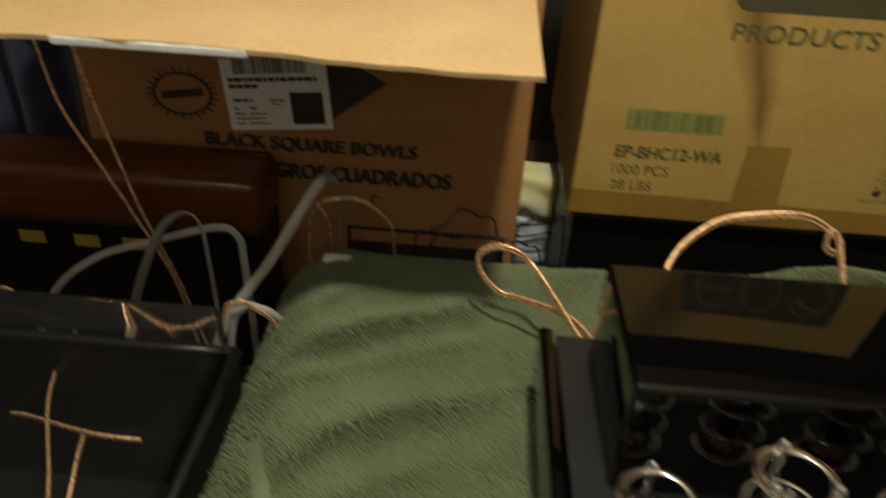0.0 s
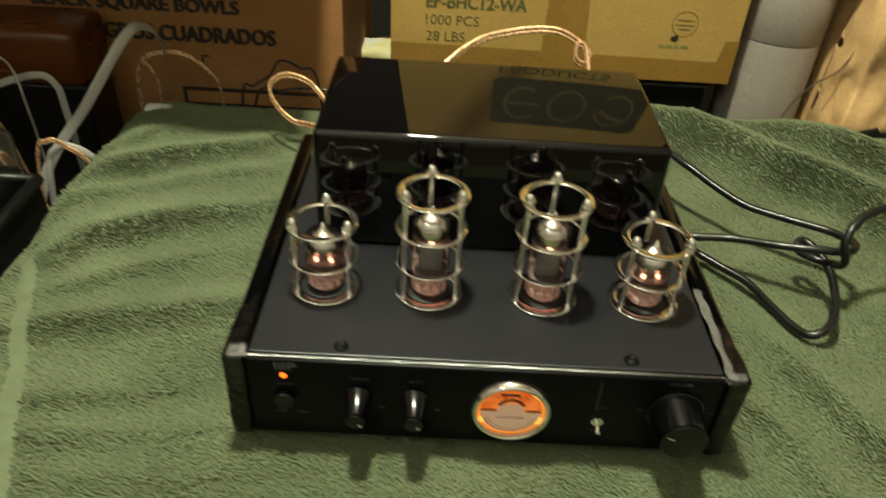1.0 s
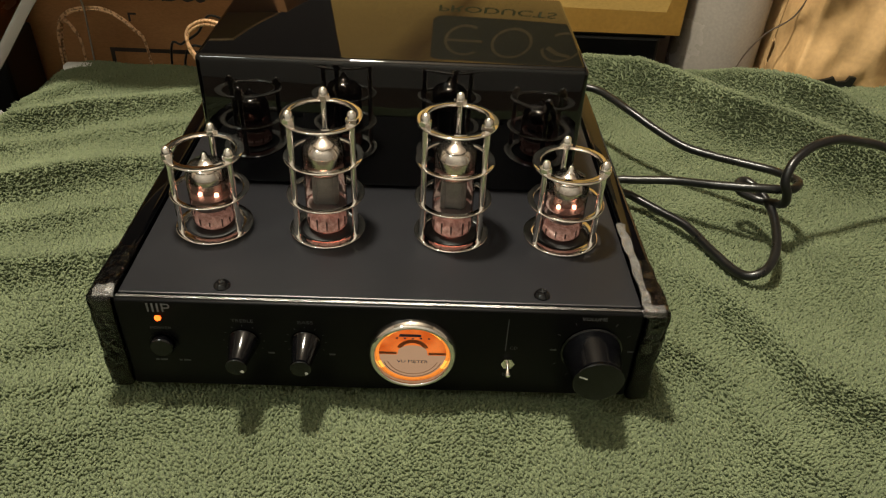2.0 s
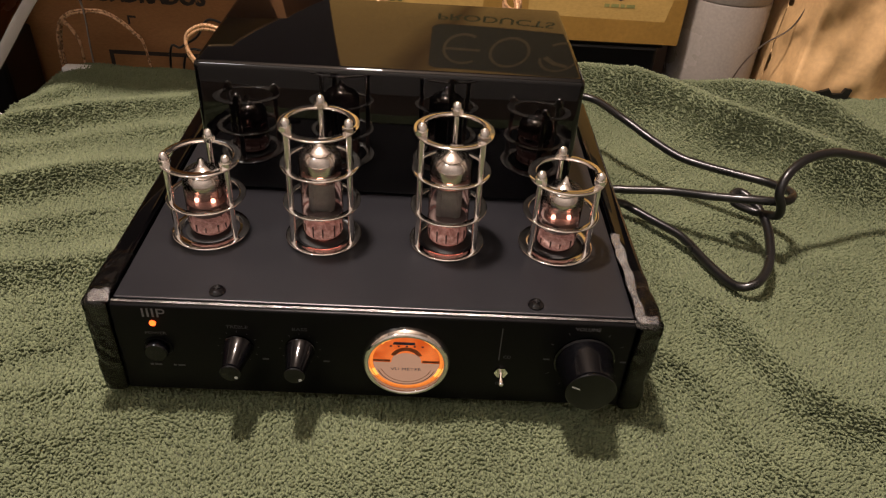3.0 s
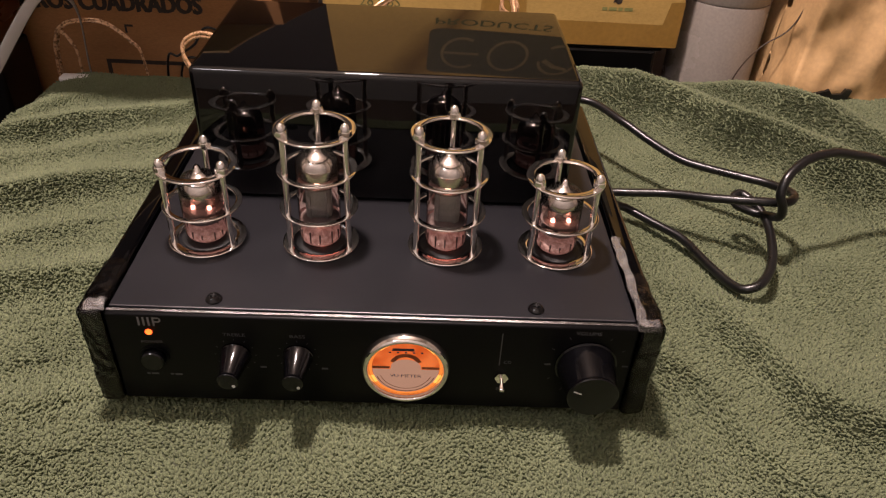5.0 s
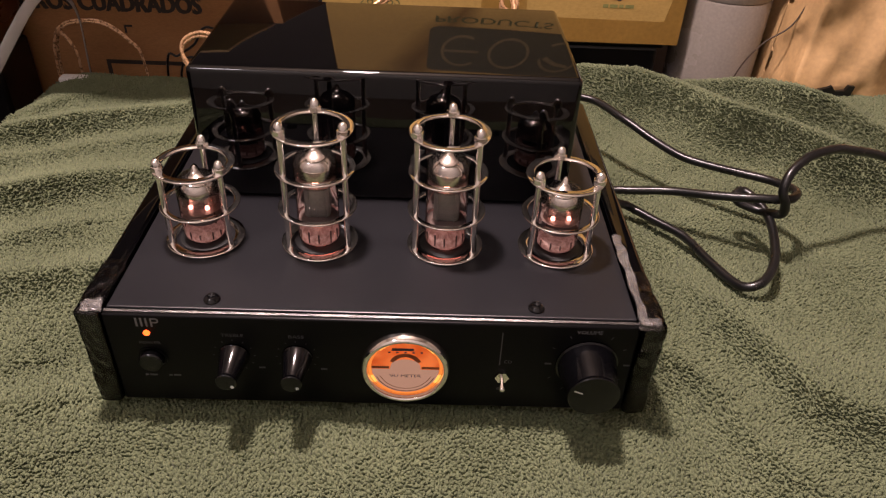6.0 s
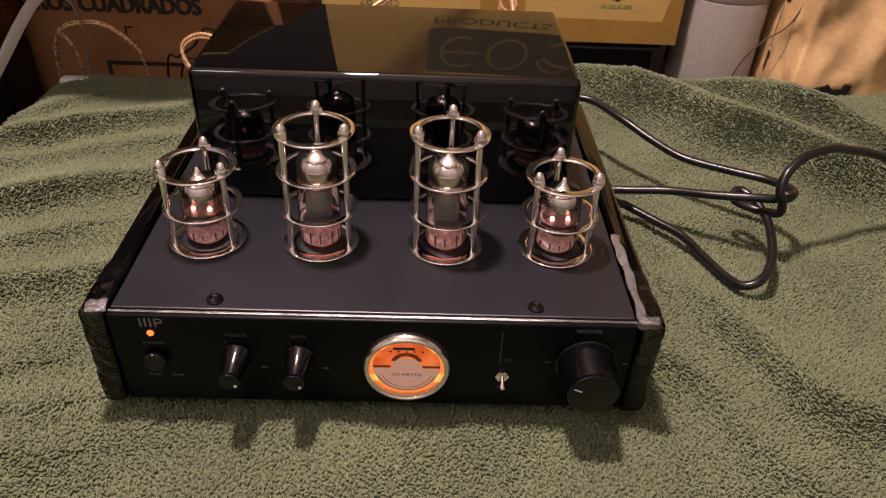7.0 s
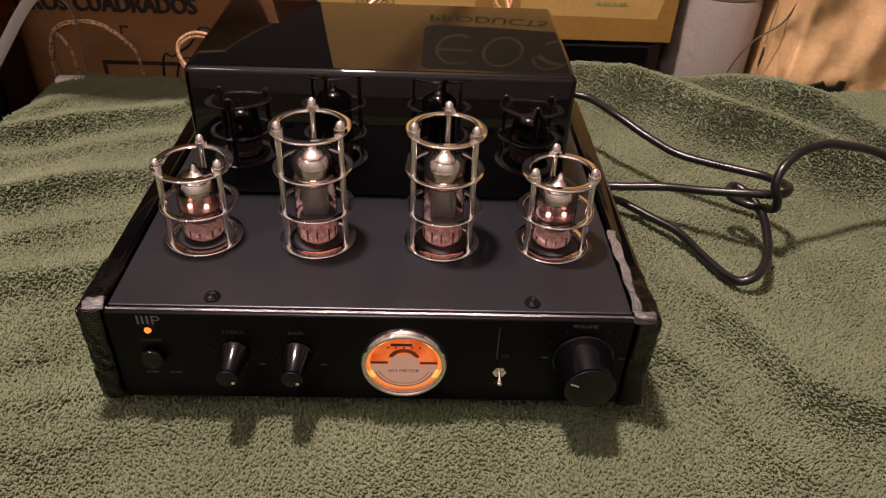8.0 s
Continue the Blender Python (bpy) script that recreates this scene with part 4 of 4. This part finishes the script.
# shipping label: unreadable lines as bars
LM = M1 @ pose(-0.4955, 0.0865, 0.0006, 0, 0, 5.2)
lab = part("paper_label", flat([(0, 0), (0.118, 0), (0.118, 0.083), (0, 0.083)], LM, 0.0), LABELWHITE, box1, "white paper shipping label")
bm = bmesh.new()
rng = random.Random(7)
x = 0.014
while x < 0.094:
    w = rng.choice((0.0008, 0.0014, 0.0024))
    flat([(x, 0.066), (x + w, 0.066), (x + w, 0.083), (x, 0.083)], LM, 0.0002, bm)
    x += w + rng.choice((0.0008, 0.0016))
for y, x0, ln, h in ((0.057, 0.006, 0.100, 0.0048), (0.0495, 0.006, 0.034, 0.0048), (0.034, 0.008, 0.022, 0.0035), (0.025, 0.008, 0.006, 0.0025), (0.025, 0.026, 0.008, 0.0025), (0.0185, 0.008, 0.012, 0.0022), (0.0185, 0.026, 0.018, 0.0022),
                     (0.013, 0.008, 0.034, 0.0022), (0.007, 0.008, 0.010, 0.0022), (0.007, 0.024, 0.024, 0.0022), (0.034, 0.050, 0.016, 0.0022), (0.030, 0.052, 0.011, 0.0018)):
    k = x0
    while k < x0 + ln:
        w = min(rng.uniform(0.0035, 0.010), x0 + ln - k)
        flat([(k, y), (k + w, y), (k + w, y + h), (k, y + h)], LM, 0.0002, bm)
        k += w + 0.0012
flat([(0.073, 0.006), (0.110, 0.006), (0.110, 0.044), (0.073, 0.044)], LM, 0.0002, bm)
part("label_print", bm, BLACKINK, lab, "black printed bars")

box2 = carton("product_carton", "yellowish cardboard carton printed in green, taped along the bottom", -0.100, 0.322, BY, 0.90, 0.014, 0.51, KRAFTGOLD, KRAFTSHADOWED)
o2 = box2.location
M2 = pose(0, BY - o2.y, 0, 90, 0, 0) @ pose(-o2.x, -o2.z, 0)
part("top", block(-0.100 - o2.x, 0.322 - o2.x, BY - o2.y, 0.90 - o2.y, 0.496, 0.4998, 0.001), KRAFTGOLD, box2)
lettering("lettering", "EP-BHC12-WA", M2 @ pose(-0.058, 0.0895, 0), 0.0150, 0.119, GREENINK, box2, 0.0004, bold=0.012, heavy=0.0005)
lettering("lettering", "1000 PCS", M2 @ pose(-0.058, 0.0690, 0), 0.0120, 0.064, GREENINK, box2, 0.0004)
lettering("lettering", "28 LBS", M2 @ pose(-0.057, 0.0490, 0), 0.0120, 0.047, GREENINK, box2, 0.0004)
lettering("lettering", "PRODUCTS", M2 @ pose(0.036, 0.2285, 0), 0.0190, 0.150, GREENINK, box2, 0.0004, bold=0.012)
corner = []
for cx, cz, a0 in ((0.240, 0.276, 270), (0.240, 0.405, 0), (0.046, 0.405, 90), (0.046, 0.276, 180)):
    corner += [(cx + 0.016 * math.cos(radians(a0 + k * 15)), cz + 0.016 * math.sin(radians(a0 + k * 15))) for k in range(7)]
emblem = part("printed_emblem", flat(corner, M2, 0.0004), DARKGREENINK, box2, "dark green rounded emblem with pale outlines")
bm = bmesh.new()
for i, x in enumerate((0.076, 0.141, 0.212)):
    c = M2 @ pose(x, 0.342, 0) @ Matrix.Diagonal((1, 2.0, 1, 1))
    ring_flat(0.0245, 0.0285, c, *((50, 300), (-10, 350), (-130, 170))[i], 44, 0.0006, bm)
flat([(0.052, 0.338), (0.100, 0.338), (0.100, 0.346), (0.052, 0.346)], M2, 0.0006, bm)
flat([(0.190, 0.352), (0.208, 0.372), (0.230, 0.378), (0.229, 0.368), (0.211, 0.361), (0.194, 0.340)], M2, 0.0006, bm)
part("pale_outline", bm, PALEGOLD, emblem, "pale curved outlines")
rng = random.Random(3)
pale = part("printed_block", flat([(-0.053, 0.124), (0.054, 0.124), (0.054, 0.148), (-0.053, 0.148)], M2, 0.0003), PALEGREEN, box2, "pale green printed block")
x = -0.050
while x < 0.050:
    w = rng.choice((0.0008, 0.0014, 0.0022))
    part("bar", flat([(x, 0.126), (x + w, 0.126), (x + w, 0.146), (x, 0.146)], M2, 0.0005), GREENINK, pale)
    x += w + rng.choice((0.002, 0.0035, 0.006))
part("tape", flat([(0.083, 0.0), (0.139, 0.0), (0.134, 0.102), (0.086, 0.101)], M2 @ pose(0, 0.014, 0), 0.0005), TAPE, box2, "brown packing tape")
part("tape", flat([(-0.100, 0.0), (0.322, 0.0), (0.322, 0.027), (-0.100, 0.031)], M2 @ pose(0, 0.0142, 0), 0.0003), TAPE, box2, "brown packing tape")
part("tape", flat([(0.295, 0.0), (0.3225, 0.0), (0.3225, 0.055), (0.306, 0.054)], M2 @ pose(0, 0.0142, 0), 0.0007), TAPE, box2, "brown packing tape")
bm = ring_flat(0.0148, 0.0156, M2 @ pose(0.252, 0.086, 0), lift=0.0004)
for z, w in ((0.090, 0.020), (0.084, 0.024), (0.079, 0.014)):
    flat([(0.252 - w / 2, z), (0.252 + w / 2, z), (0.252 + w / 2, z + 0.0012), (0.252 - w / 2, z + 0.0012)], M2, 0.0004, bm)
part("stamp", bm, GREENINK, box2, "round printed stamp")
bm = ring_flat(0.0, 0.0042, M2 @ pose(0.244, 0.068, 0), seg=9, lift=0.0005)
flat([(0.2375, 0.0655), (0.242, 0.066), (0.240, 0.072)], M2, 0.0005, bm)
part("ink_spot", bm, BLACKINK, box2, "small black ink spot")
bm = bmesh.new()
for x, w in ((0.226, 0.006), (0.234, 0.009), (0.245, 0.005), (0.252, 0.010)):
    flat([(x, 0.056), (x + w, 0.056), (x + w, 0.060), (x, 0.060)], M2, 0.0004, bm)
part("caption_bars", bm, PALEGREEN, box2)
# dark crate that carries the second carton
crate = thing("crate", "black plastic crate under the yellow carton", "crate", (0.11, 0.75, -0.2))
part("body", block(-0.2, 0.195, -0.165, 0.155, 0, 0.206, 0.004), TUB, crate)
part("rim", block(-0.205, 0.20, -0.17, 0.16, 0.2063, 0.2138, 0.003), TUB, crate, "rolled rim")

# ---- dark cherry box with stickers ----
cab = thing("wooden_cabinet", "dark cherry wooden box with glossy rounded edges and yellow stickers", "cabinet", (-0.60, 0.50, -0.2))
part("body", block(-0.22, 0.158, -0.022, 0.066, 0.203, 0.270, 0.012, 4), CHERRY, cab, "", 40)
part("base", block(-0.215, 0.154, -0.012, 0.064, 0.0, 0.2028, 0.004), TUB, cab, "black recessed lower part")
for x in (-0.125, -0.062, -0.006):
    part("sticker", block(x, x + 0.029, -0.0130, -0.0121, 0.168, 0.183, 0.0), YELLOW, cab, "yellow sticker")

# ---- navy cloth behind on the left ----
bm = bmesh.new()
bmesh.ops.create_grid(bm, x_segments=40, y_segments=40, size=0.5)
for v in bm.verts:
    x, y = v.co.x, v.co.y
    v.co = Vector((x * 0.30, 0.03 * noise.noise(Vector((x * 9, y * 3, 1))) + 0.02 * math.sin(x * 30), (y + 0.5) * 0.5))
bmesh.ops.solidify(bm, geom=bm.faces, thickness=0.006)
drape = tagged(part("cloth", bm, NAVY, None, "", 180), "dark navy cloth hanging behind the brown carton", "cloth")
drape.location = (-0.86, 0.62, -0.2)

# ---- patterned cloth between the cartons ----
bag2 = thing("patterned_cloth", "crumpled pale yellow, lilac and blue cloth with dark outlines", "cloth", (-0.12, 0.80, -0.2))
for z0, z1, mt, lb in ((0.085, 0.155, CLOTHY, "pale yellow upper part"), (0.0, 0.0845, CLOTHB, "lilac and blue lower part")):
    bm = block(-0.055, 0.058, -0.03, 0.03, z0, z1, 0.01, 3)
    bmesh.ops.subdivide_edges(bm, edges=bm.edges, cuts=5, use_grid_fill=True)
    for v in bm.verts:
        v.co.y += 0.012 * noise.noise(v.co * 40)
    part("fold", bm, mt, bag2, lb, 180)
bm = bmesh.new()
for pts in ([(-0.05, -0.046, 0.075), (-0.01, -0.05, 0.085), (0.03, -0.047, 0.09), (0.055, -0.045, 0.082)], [(-0.05, -0.046, 0.062), (-0.01, -0.05, 0.066), (0.03, -0.047, 0.075)], [(-0.03, -0.046, 0.15), (-0.036, -0.047, 0.12), (-0.05, -0.046, 0.10)], [(0.03, -0.046, 0.15), (0.034, -0.047, 0.12), (0.05, -0.046, 0.10)]):
    sweep(pts, 0.0016, seg=6, n=5, bm=bm)
part("outline", bm, BLACKINK, bag2, "dark printed outlines")

# ---- grey canister ----
can = thing("canister", "grey satin plastic canister with a seam and a ring collar", "canister", (0.387, 0.625, -0.2))
part("body", lathe([(0, 0.0), (0.050, 0.0), (0.054, 0.004), (0.0545, 0.262), (0.0535, 0.2645), (0, 0.2645)], 64), GREYPLASTIC, can, "", 40)
part("upper_body", lathe([(0.0, 0.2650), (0.0535, 0.2650), (0.0548, 0.2675), (0.0552, 0.330), (0.052, 0.336), (0, 0.336)], 64), GREYPLASTIC, can, "", 40)
tilt = pose(0.012, -0.01, 0.352, -18, 12, 0)
part("collar", lathe([(0.040, -0.006), (0.056, -0.008), (0.060, 0.0), (0.056, 0.008), (0.044, 0.008)], 56, m=tilt, closed=True), GREYPLASTIC, can, "tilted ring collar", 40)
part("cap", lathe([(0, 0.0), (0.0398, 0.0), (0.0398, 0.06), (0.034, 0.068), (0, 0.068)], 48, m=tilt), LABELWHITE, can, "pale grey cap", 40)

# ---- kraft paper bag ----
bag = thing("paper_bag", "crumpled brown kraft paper bag standing upright", "bag", (0.60, 0.60, -0.2))
bm = block(-0.165, 0.22, -0.085, 0.13, 0.0, 0.62, 0.0)
bmesh.ops.delete(bm, geom=[f for f in bm.faces if f.normal.z > 0.9], context="FACES")
bmesh.ops.subdivide_edges(bm, edges=bm.edges, cuts=72, use_grid_fill=True)


def crease(p, s, k):
    """Folded-paper relief: flat facets that meet in sharp creases."""
    return abs(noise.noise(p * s + Vector((k, 2 * k, 0.3 * k))))


for v in bm.verts:
    p = v.co.copy()
    if p.z < 0.01:
        continue
    dent = 0.034 * crease(p, 7, 1.0) + 0.020 * crease(p, 13, 4.0) + 0.010 * crease(p, 27, 7.0) + 0.004 * crease(p, 55, 2.0)
    v.co = p + noise.noise_vector(p * 6) * 0.012 + Vector((0.5 * dent if p.x < 0 else -0.3 * dent, dent if p.y < 0 else -dent, 0))
    v.co.x += 0.06 * max(0, p.z - 0.15) * (1 if p.x < 0 else -0.2)
    v.co.y -= 0.03
part("sheet", bm, PAPER, bag, "", 180)
bm = bmesh.new()
sweep([(-0.145, -0.118, 0.615), (-0.05, -0.112, 0.622), (0.06, -0.116, 0.616), (0.16, -0.11, 0.62)], 0.004, 0.002, seg=8, n=6, bm=bm)
part("folded_rim", bm, PAPER, bag, "folded upper rim", 180)
scrap = thing("plastic_scrap", "torn black plastic strip beside the paper bag", "plastic scrap", (0.485, 0.487, -0.03))
bm = bmesh.new()
pts = [(-0.035, 0.0), (-0.028, 0.028), (-0.010, 0.033), (-0.007, 0.035), (-0.002, 0.029), (0.009, 0.030), (0.012, 0.036), (0.019, 0.035), (0.017, 0.024), (0.024, 0.0)]
va = [bm.verts.new((x, 0.0, z)) for x, z in pts]
vb = [bm.verts.new((x, 0.004, z)) for x, z in pts]
bm.faces.new(va)
bm.faces.new(list(reversed(vb)))
for k in range(len(pts)):
    j = (k + 1) % len(pts)
    bm.faces.new((va[j], va[k], vb[k], vb[j]))
bmesh.ops.recalc_face_normals(bm, faces=bm.faces)
part("strip", bm, TUB, scrap)
twine = tagged(part("twine", sweep([(0.455, 0.54, 0.12), (0.437, 0.535, 0.06), (0.405, 0.53, 0.035), (0.385, 0.53, 0.0), (0.375, 0.53, -0.06), (0.37, 0.53, -0.198)], 0.0009, seg=6), DARKWOOD, None, "", 180), "thin brown twine hanging before the grey canister", "string")

# ---- black tub with a clear lid ----
tub = thing("storage_tub", "black plastic storage tub with a clear lid, wires inside", "tub", (-0.66, 0.10, -0.2))
x0, x1, y0, y1 = -0.24, 0.240, -0.36, 0.205
for a, b, c_, d in ((x0, x1, y0, y0 + 0.005), (x0, x1, y1 - 0.005, y1), (x0, x0 + 0.005, y0 + 0.005, y1 - 0.005), (x1 - 0.005, x1, y0 + 0.005, y1 - 0.005)):
    part("wall_panel", block(a, b, c_, d, 0.0, 0.186), TUB, tub)
part("bottom", block(x0 + 0.005, x1 - 0.005, y0 + 0.005, y1 - 0.005, 0, 0.005), TUB, tub)
bm = bmesh.new()
line = [(x0, y0), (x1, y0), (x1, y1), (x0, y1)]
for (ax, ay), (bx, by) in zip(line, line[1:] + line[:1]):
    sweep([(ax, ay, 0.190), ((ax + bx) / 2, (ay + by) / 2, 0.190), (bx, by, 0.190)], 0.006, 0.005, seg=10, n=4, bm=bm)
part("rim", bm, TUB, tub, "rounded black rim", 180)
bm = block(x0 + 0.004, x1 - 0.004, y0 + 0.004, y1 - 0.004, 0.1955, 0.2500, 0.010, 4)
bmesh.ops.delete(bm, geom=[f for f in bm.faces if f.normal.z < -0.5], context="FACES")
lid = part("lid", bm, CLEARPLASTIC, tub, "clear plastic lid", 40)
lid.visible_shadow = False
for pts in ([(0.050, 0.150, 0.146), (0.068, 0.146, 0.150), (0.111, 0.133, 0.154), (0.144, 0.127, 0.154), (0.175, 0.131, 0.148)], [(0.058, 0.210, 0.140), (0.064, 0.203, 0.150), (0.086, 0.149, 0.158), (0.128, 0.065, 0.150), (0.14, 0.0, 0.12)],
            [(0.127, 0.128, 0.152), (0.132, 0.105, 0.150), (0.138, 0.074, 0.140), (0.142, 0.0, 0.10)]):
    twin(tub, "inner_wire", pts, 0.0013, Vector((0, 0, 0)))


def vinyl(name_label, pts, w, h, twist=0.0):
    b = Vector(min(pts, key=lambda q: q[2]))
    t = tagged(part("vinyl_tube", sweep([Vector(p) - b for p in pts], w, h, seg=10, n=12, twist=twist), VINYL, None, "", 180), name_label, "tubing", "loops of clear cable")
    t.location = b
    return t


vinyl("wide clear vinyl strip looping up from behind the tub", [(-0.60, 0.40, -0.195), (-0.580, 0.43, -0.078), (-0.545, 0.43, 0.010), (-0.524, 0.43, 0.045), (-0.503, 0.43, 0.058), (-0.490, 0.43, 0.046), (-0.486, 0.43, 0.004), (-0.484, 0.43, -0.06), (-0.48, 0.42, -0.195)], 0.0058, 0.0009, 75)
vinyl("wide clear vinyl strip arching over beside the towel", [(-0.50, 0.37, -0.195), (-0.468, 0.395, -0.065), (-0.418, 0.43, 0.011), (-0.381, 0.47, 0.071), (-0.370, 0.50, 0.074), (-0.361, 0.52, 0.047), (-0.367, 0.53, -0.029), (-0.372, 0.535, -0.195)], 0.0058, 0.0010, 75)
vinyl("thin clear vinyl strip curving over the dark box", [(-0.72, 0.42, -0.198), (-0.68, 0.44, -0.08), (-0.625, 0.45, -0.024), (-0.546, 0.45, 0.009), (-0.480, 0.45, 0.031), (-0.459, 0.45, 0.021), (-0.455, 0.45, -0.013), (-0.45, 0.45, -0.195)], 0.0042, 0.0008, 60)
vinyl("short clear tube end lying between the tub and the towel", [(-0.462, 0.37, -0.195), (-0.45, 0.375, -0.05), (-0.437, 0.38, -0.018), (-0.420, 0.38, -0.016), (-0.402, 0.385, -0.034), (-0.385, 0.40, -0.10), (-0.382, 0.41, -0.195)], 0.0042, 0.0022, 60)


def copper_strand(label, pts, r):
    b = Vector(min(pts, key=lambda q: q[2]))
    t = twin(None, "copper_wire", pts, r, b)
    t.location = b
    return tagged(t, label, "cable", "strands of copper wire")


copper_strand("thin copper wire hanging down before the brown carton", [(-0.593, 0.44, 0.247), (-0.588, 0.44, 0.222), (-0.578, 0.44, 0.160), (-0.561, 0.44, 0.083), (-0.550, 0.44, 0.040), (-0.526, 0.44, -0.034), (-0.50, 0.43, -0.12), (-0.47, 0.42, -0.197)], 0.0015)
copper_strand("thin copper wire hanging down before the brown carton", [(-0.627, 0.44, 0.247), (-0.622, 0.44, 0.222), (-0.612, 0.44, 0.160), (-0.586, 0.44, 0.100), (-0.563, 0.44, 0.048), (-0.530, 0.44, -0.035), (-0.51, 0.43, -0.12), (-0.49, 0.42, -0.197)], 0.0015)
copper_strand("thin copper wire looping before the brown carton", [(-0.377, 0.53, -0.195), (-0.377, 0.53, -0.034), (-0.378, 0.53, -0.002), (-0.389, 0.53, 0.018), (-0.396, 0.532, 0.010), (-0.402, 0.534, -0.033), (-0.402, 0.534, -0.195)], 0.0014)
copper_strand("thin copper wire looping before the brown carton", [(-0.404, 0.526, -0.195), (-0.402, 0.526, -0.033), (-0.396, 0.526, 0.012), (-0.383, 0.526, 0.028), (-0.366, 0.527, 0.033), (-0.340, 0.53, 0.031), (-0.314, 0.53, 0.011), (-0.302, 0.53, -0.022), (-0.298, 0.53, -0.195)], 0.0014)
copper_strand("pale wire bundle lying behind the clear-lidded tub", [(-0.76, 0.43, -0.10), (-0.711, 0.413, -0.045), (-0.672, 0.393, -0.040), (-0.639, 0.380, -0.045), (-0.622, 0.384, -0.070), (-0.618, 0.40, -0.195)], 0.0016)


def dark_wire(pts):
    b = Vector(min(pts, key=lambda q: q[2]))
    t = tagged(part("thin_wire", sweep([Vector(p) - b for p in pts], 0.0014, seg=8, n=8), RUBBER, None, "", 180), "thin black wire straggling before the cartons", "cable", "thin black wires")
    t.location = b


dark_wire([(-0.285, 0.53, -0.195), (-0.277, 0.53, -0.020), (-0.262, 0.53, -0.004), (-0.242, 0.53, 0.010), (-0.227, 0.53, 0.030), (-0.205, 0.53, 0.022), (-0.183, 0.53, 0.000), (-0.175, 0.53, -0.195)])
dark_wire([(-0.27, 0.52, -0.195), (-0.260, 0.525, -0.022), (-0.228, 0.525, -0.006), (-0.196, 0.525, -0.001), (-0.170, 0.525, -0.003), (-0.149, 0.525, -0.008), (-0.130, 0.525, -0.030), (-0.125, 0.525, -0.195)])
dark_wire([(-0.165, 0.54, -0.195), (-0.160, 0.54, -0.010), (-0.150, 0.54, 0.012), (-0.138, 0.54, 0.020), (-0.126, 0.545, 0.012), (-0.120, 0.545, 0.018), (-0.106, 0.54, 0.008), (-0.100, 0.54, -0.195)])
copper_strand("short copper wire end between the tub and the towel", [(-0.47, 0.36, -0.19), (-0.455, 0.37, -0.03), (-0.440, 0.372, -0.006), (-0.425, 0.375, -0.012), (-0.40, 0.38, -0.05), (-0.395, 0.40, -0.195)], 0.0016)
plug = tagged(part("white_plug", block(-0.017, 0.017, -0.007, 0.007, 0.0, 0.009, 0.003, 3), LABELWHITE, None, "", 40), "small white plastic plug on the towel's back edge", "plug")
plug.location = (-0.356, 0.470, -0.016)
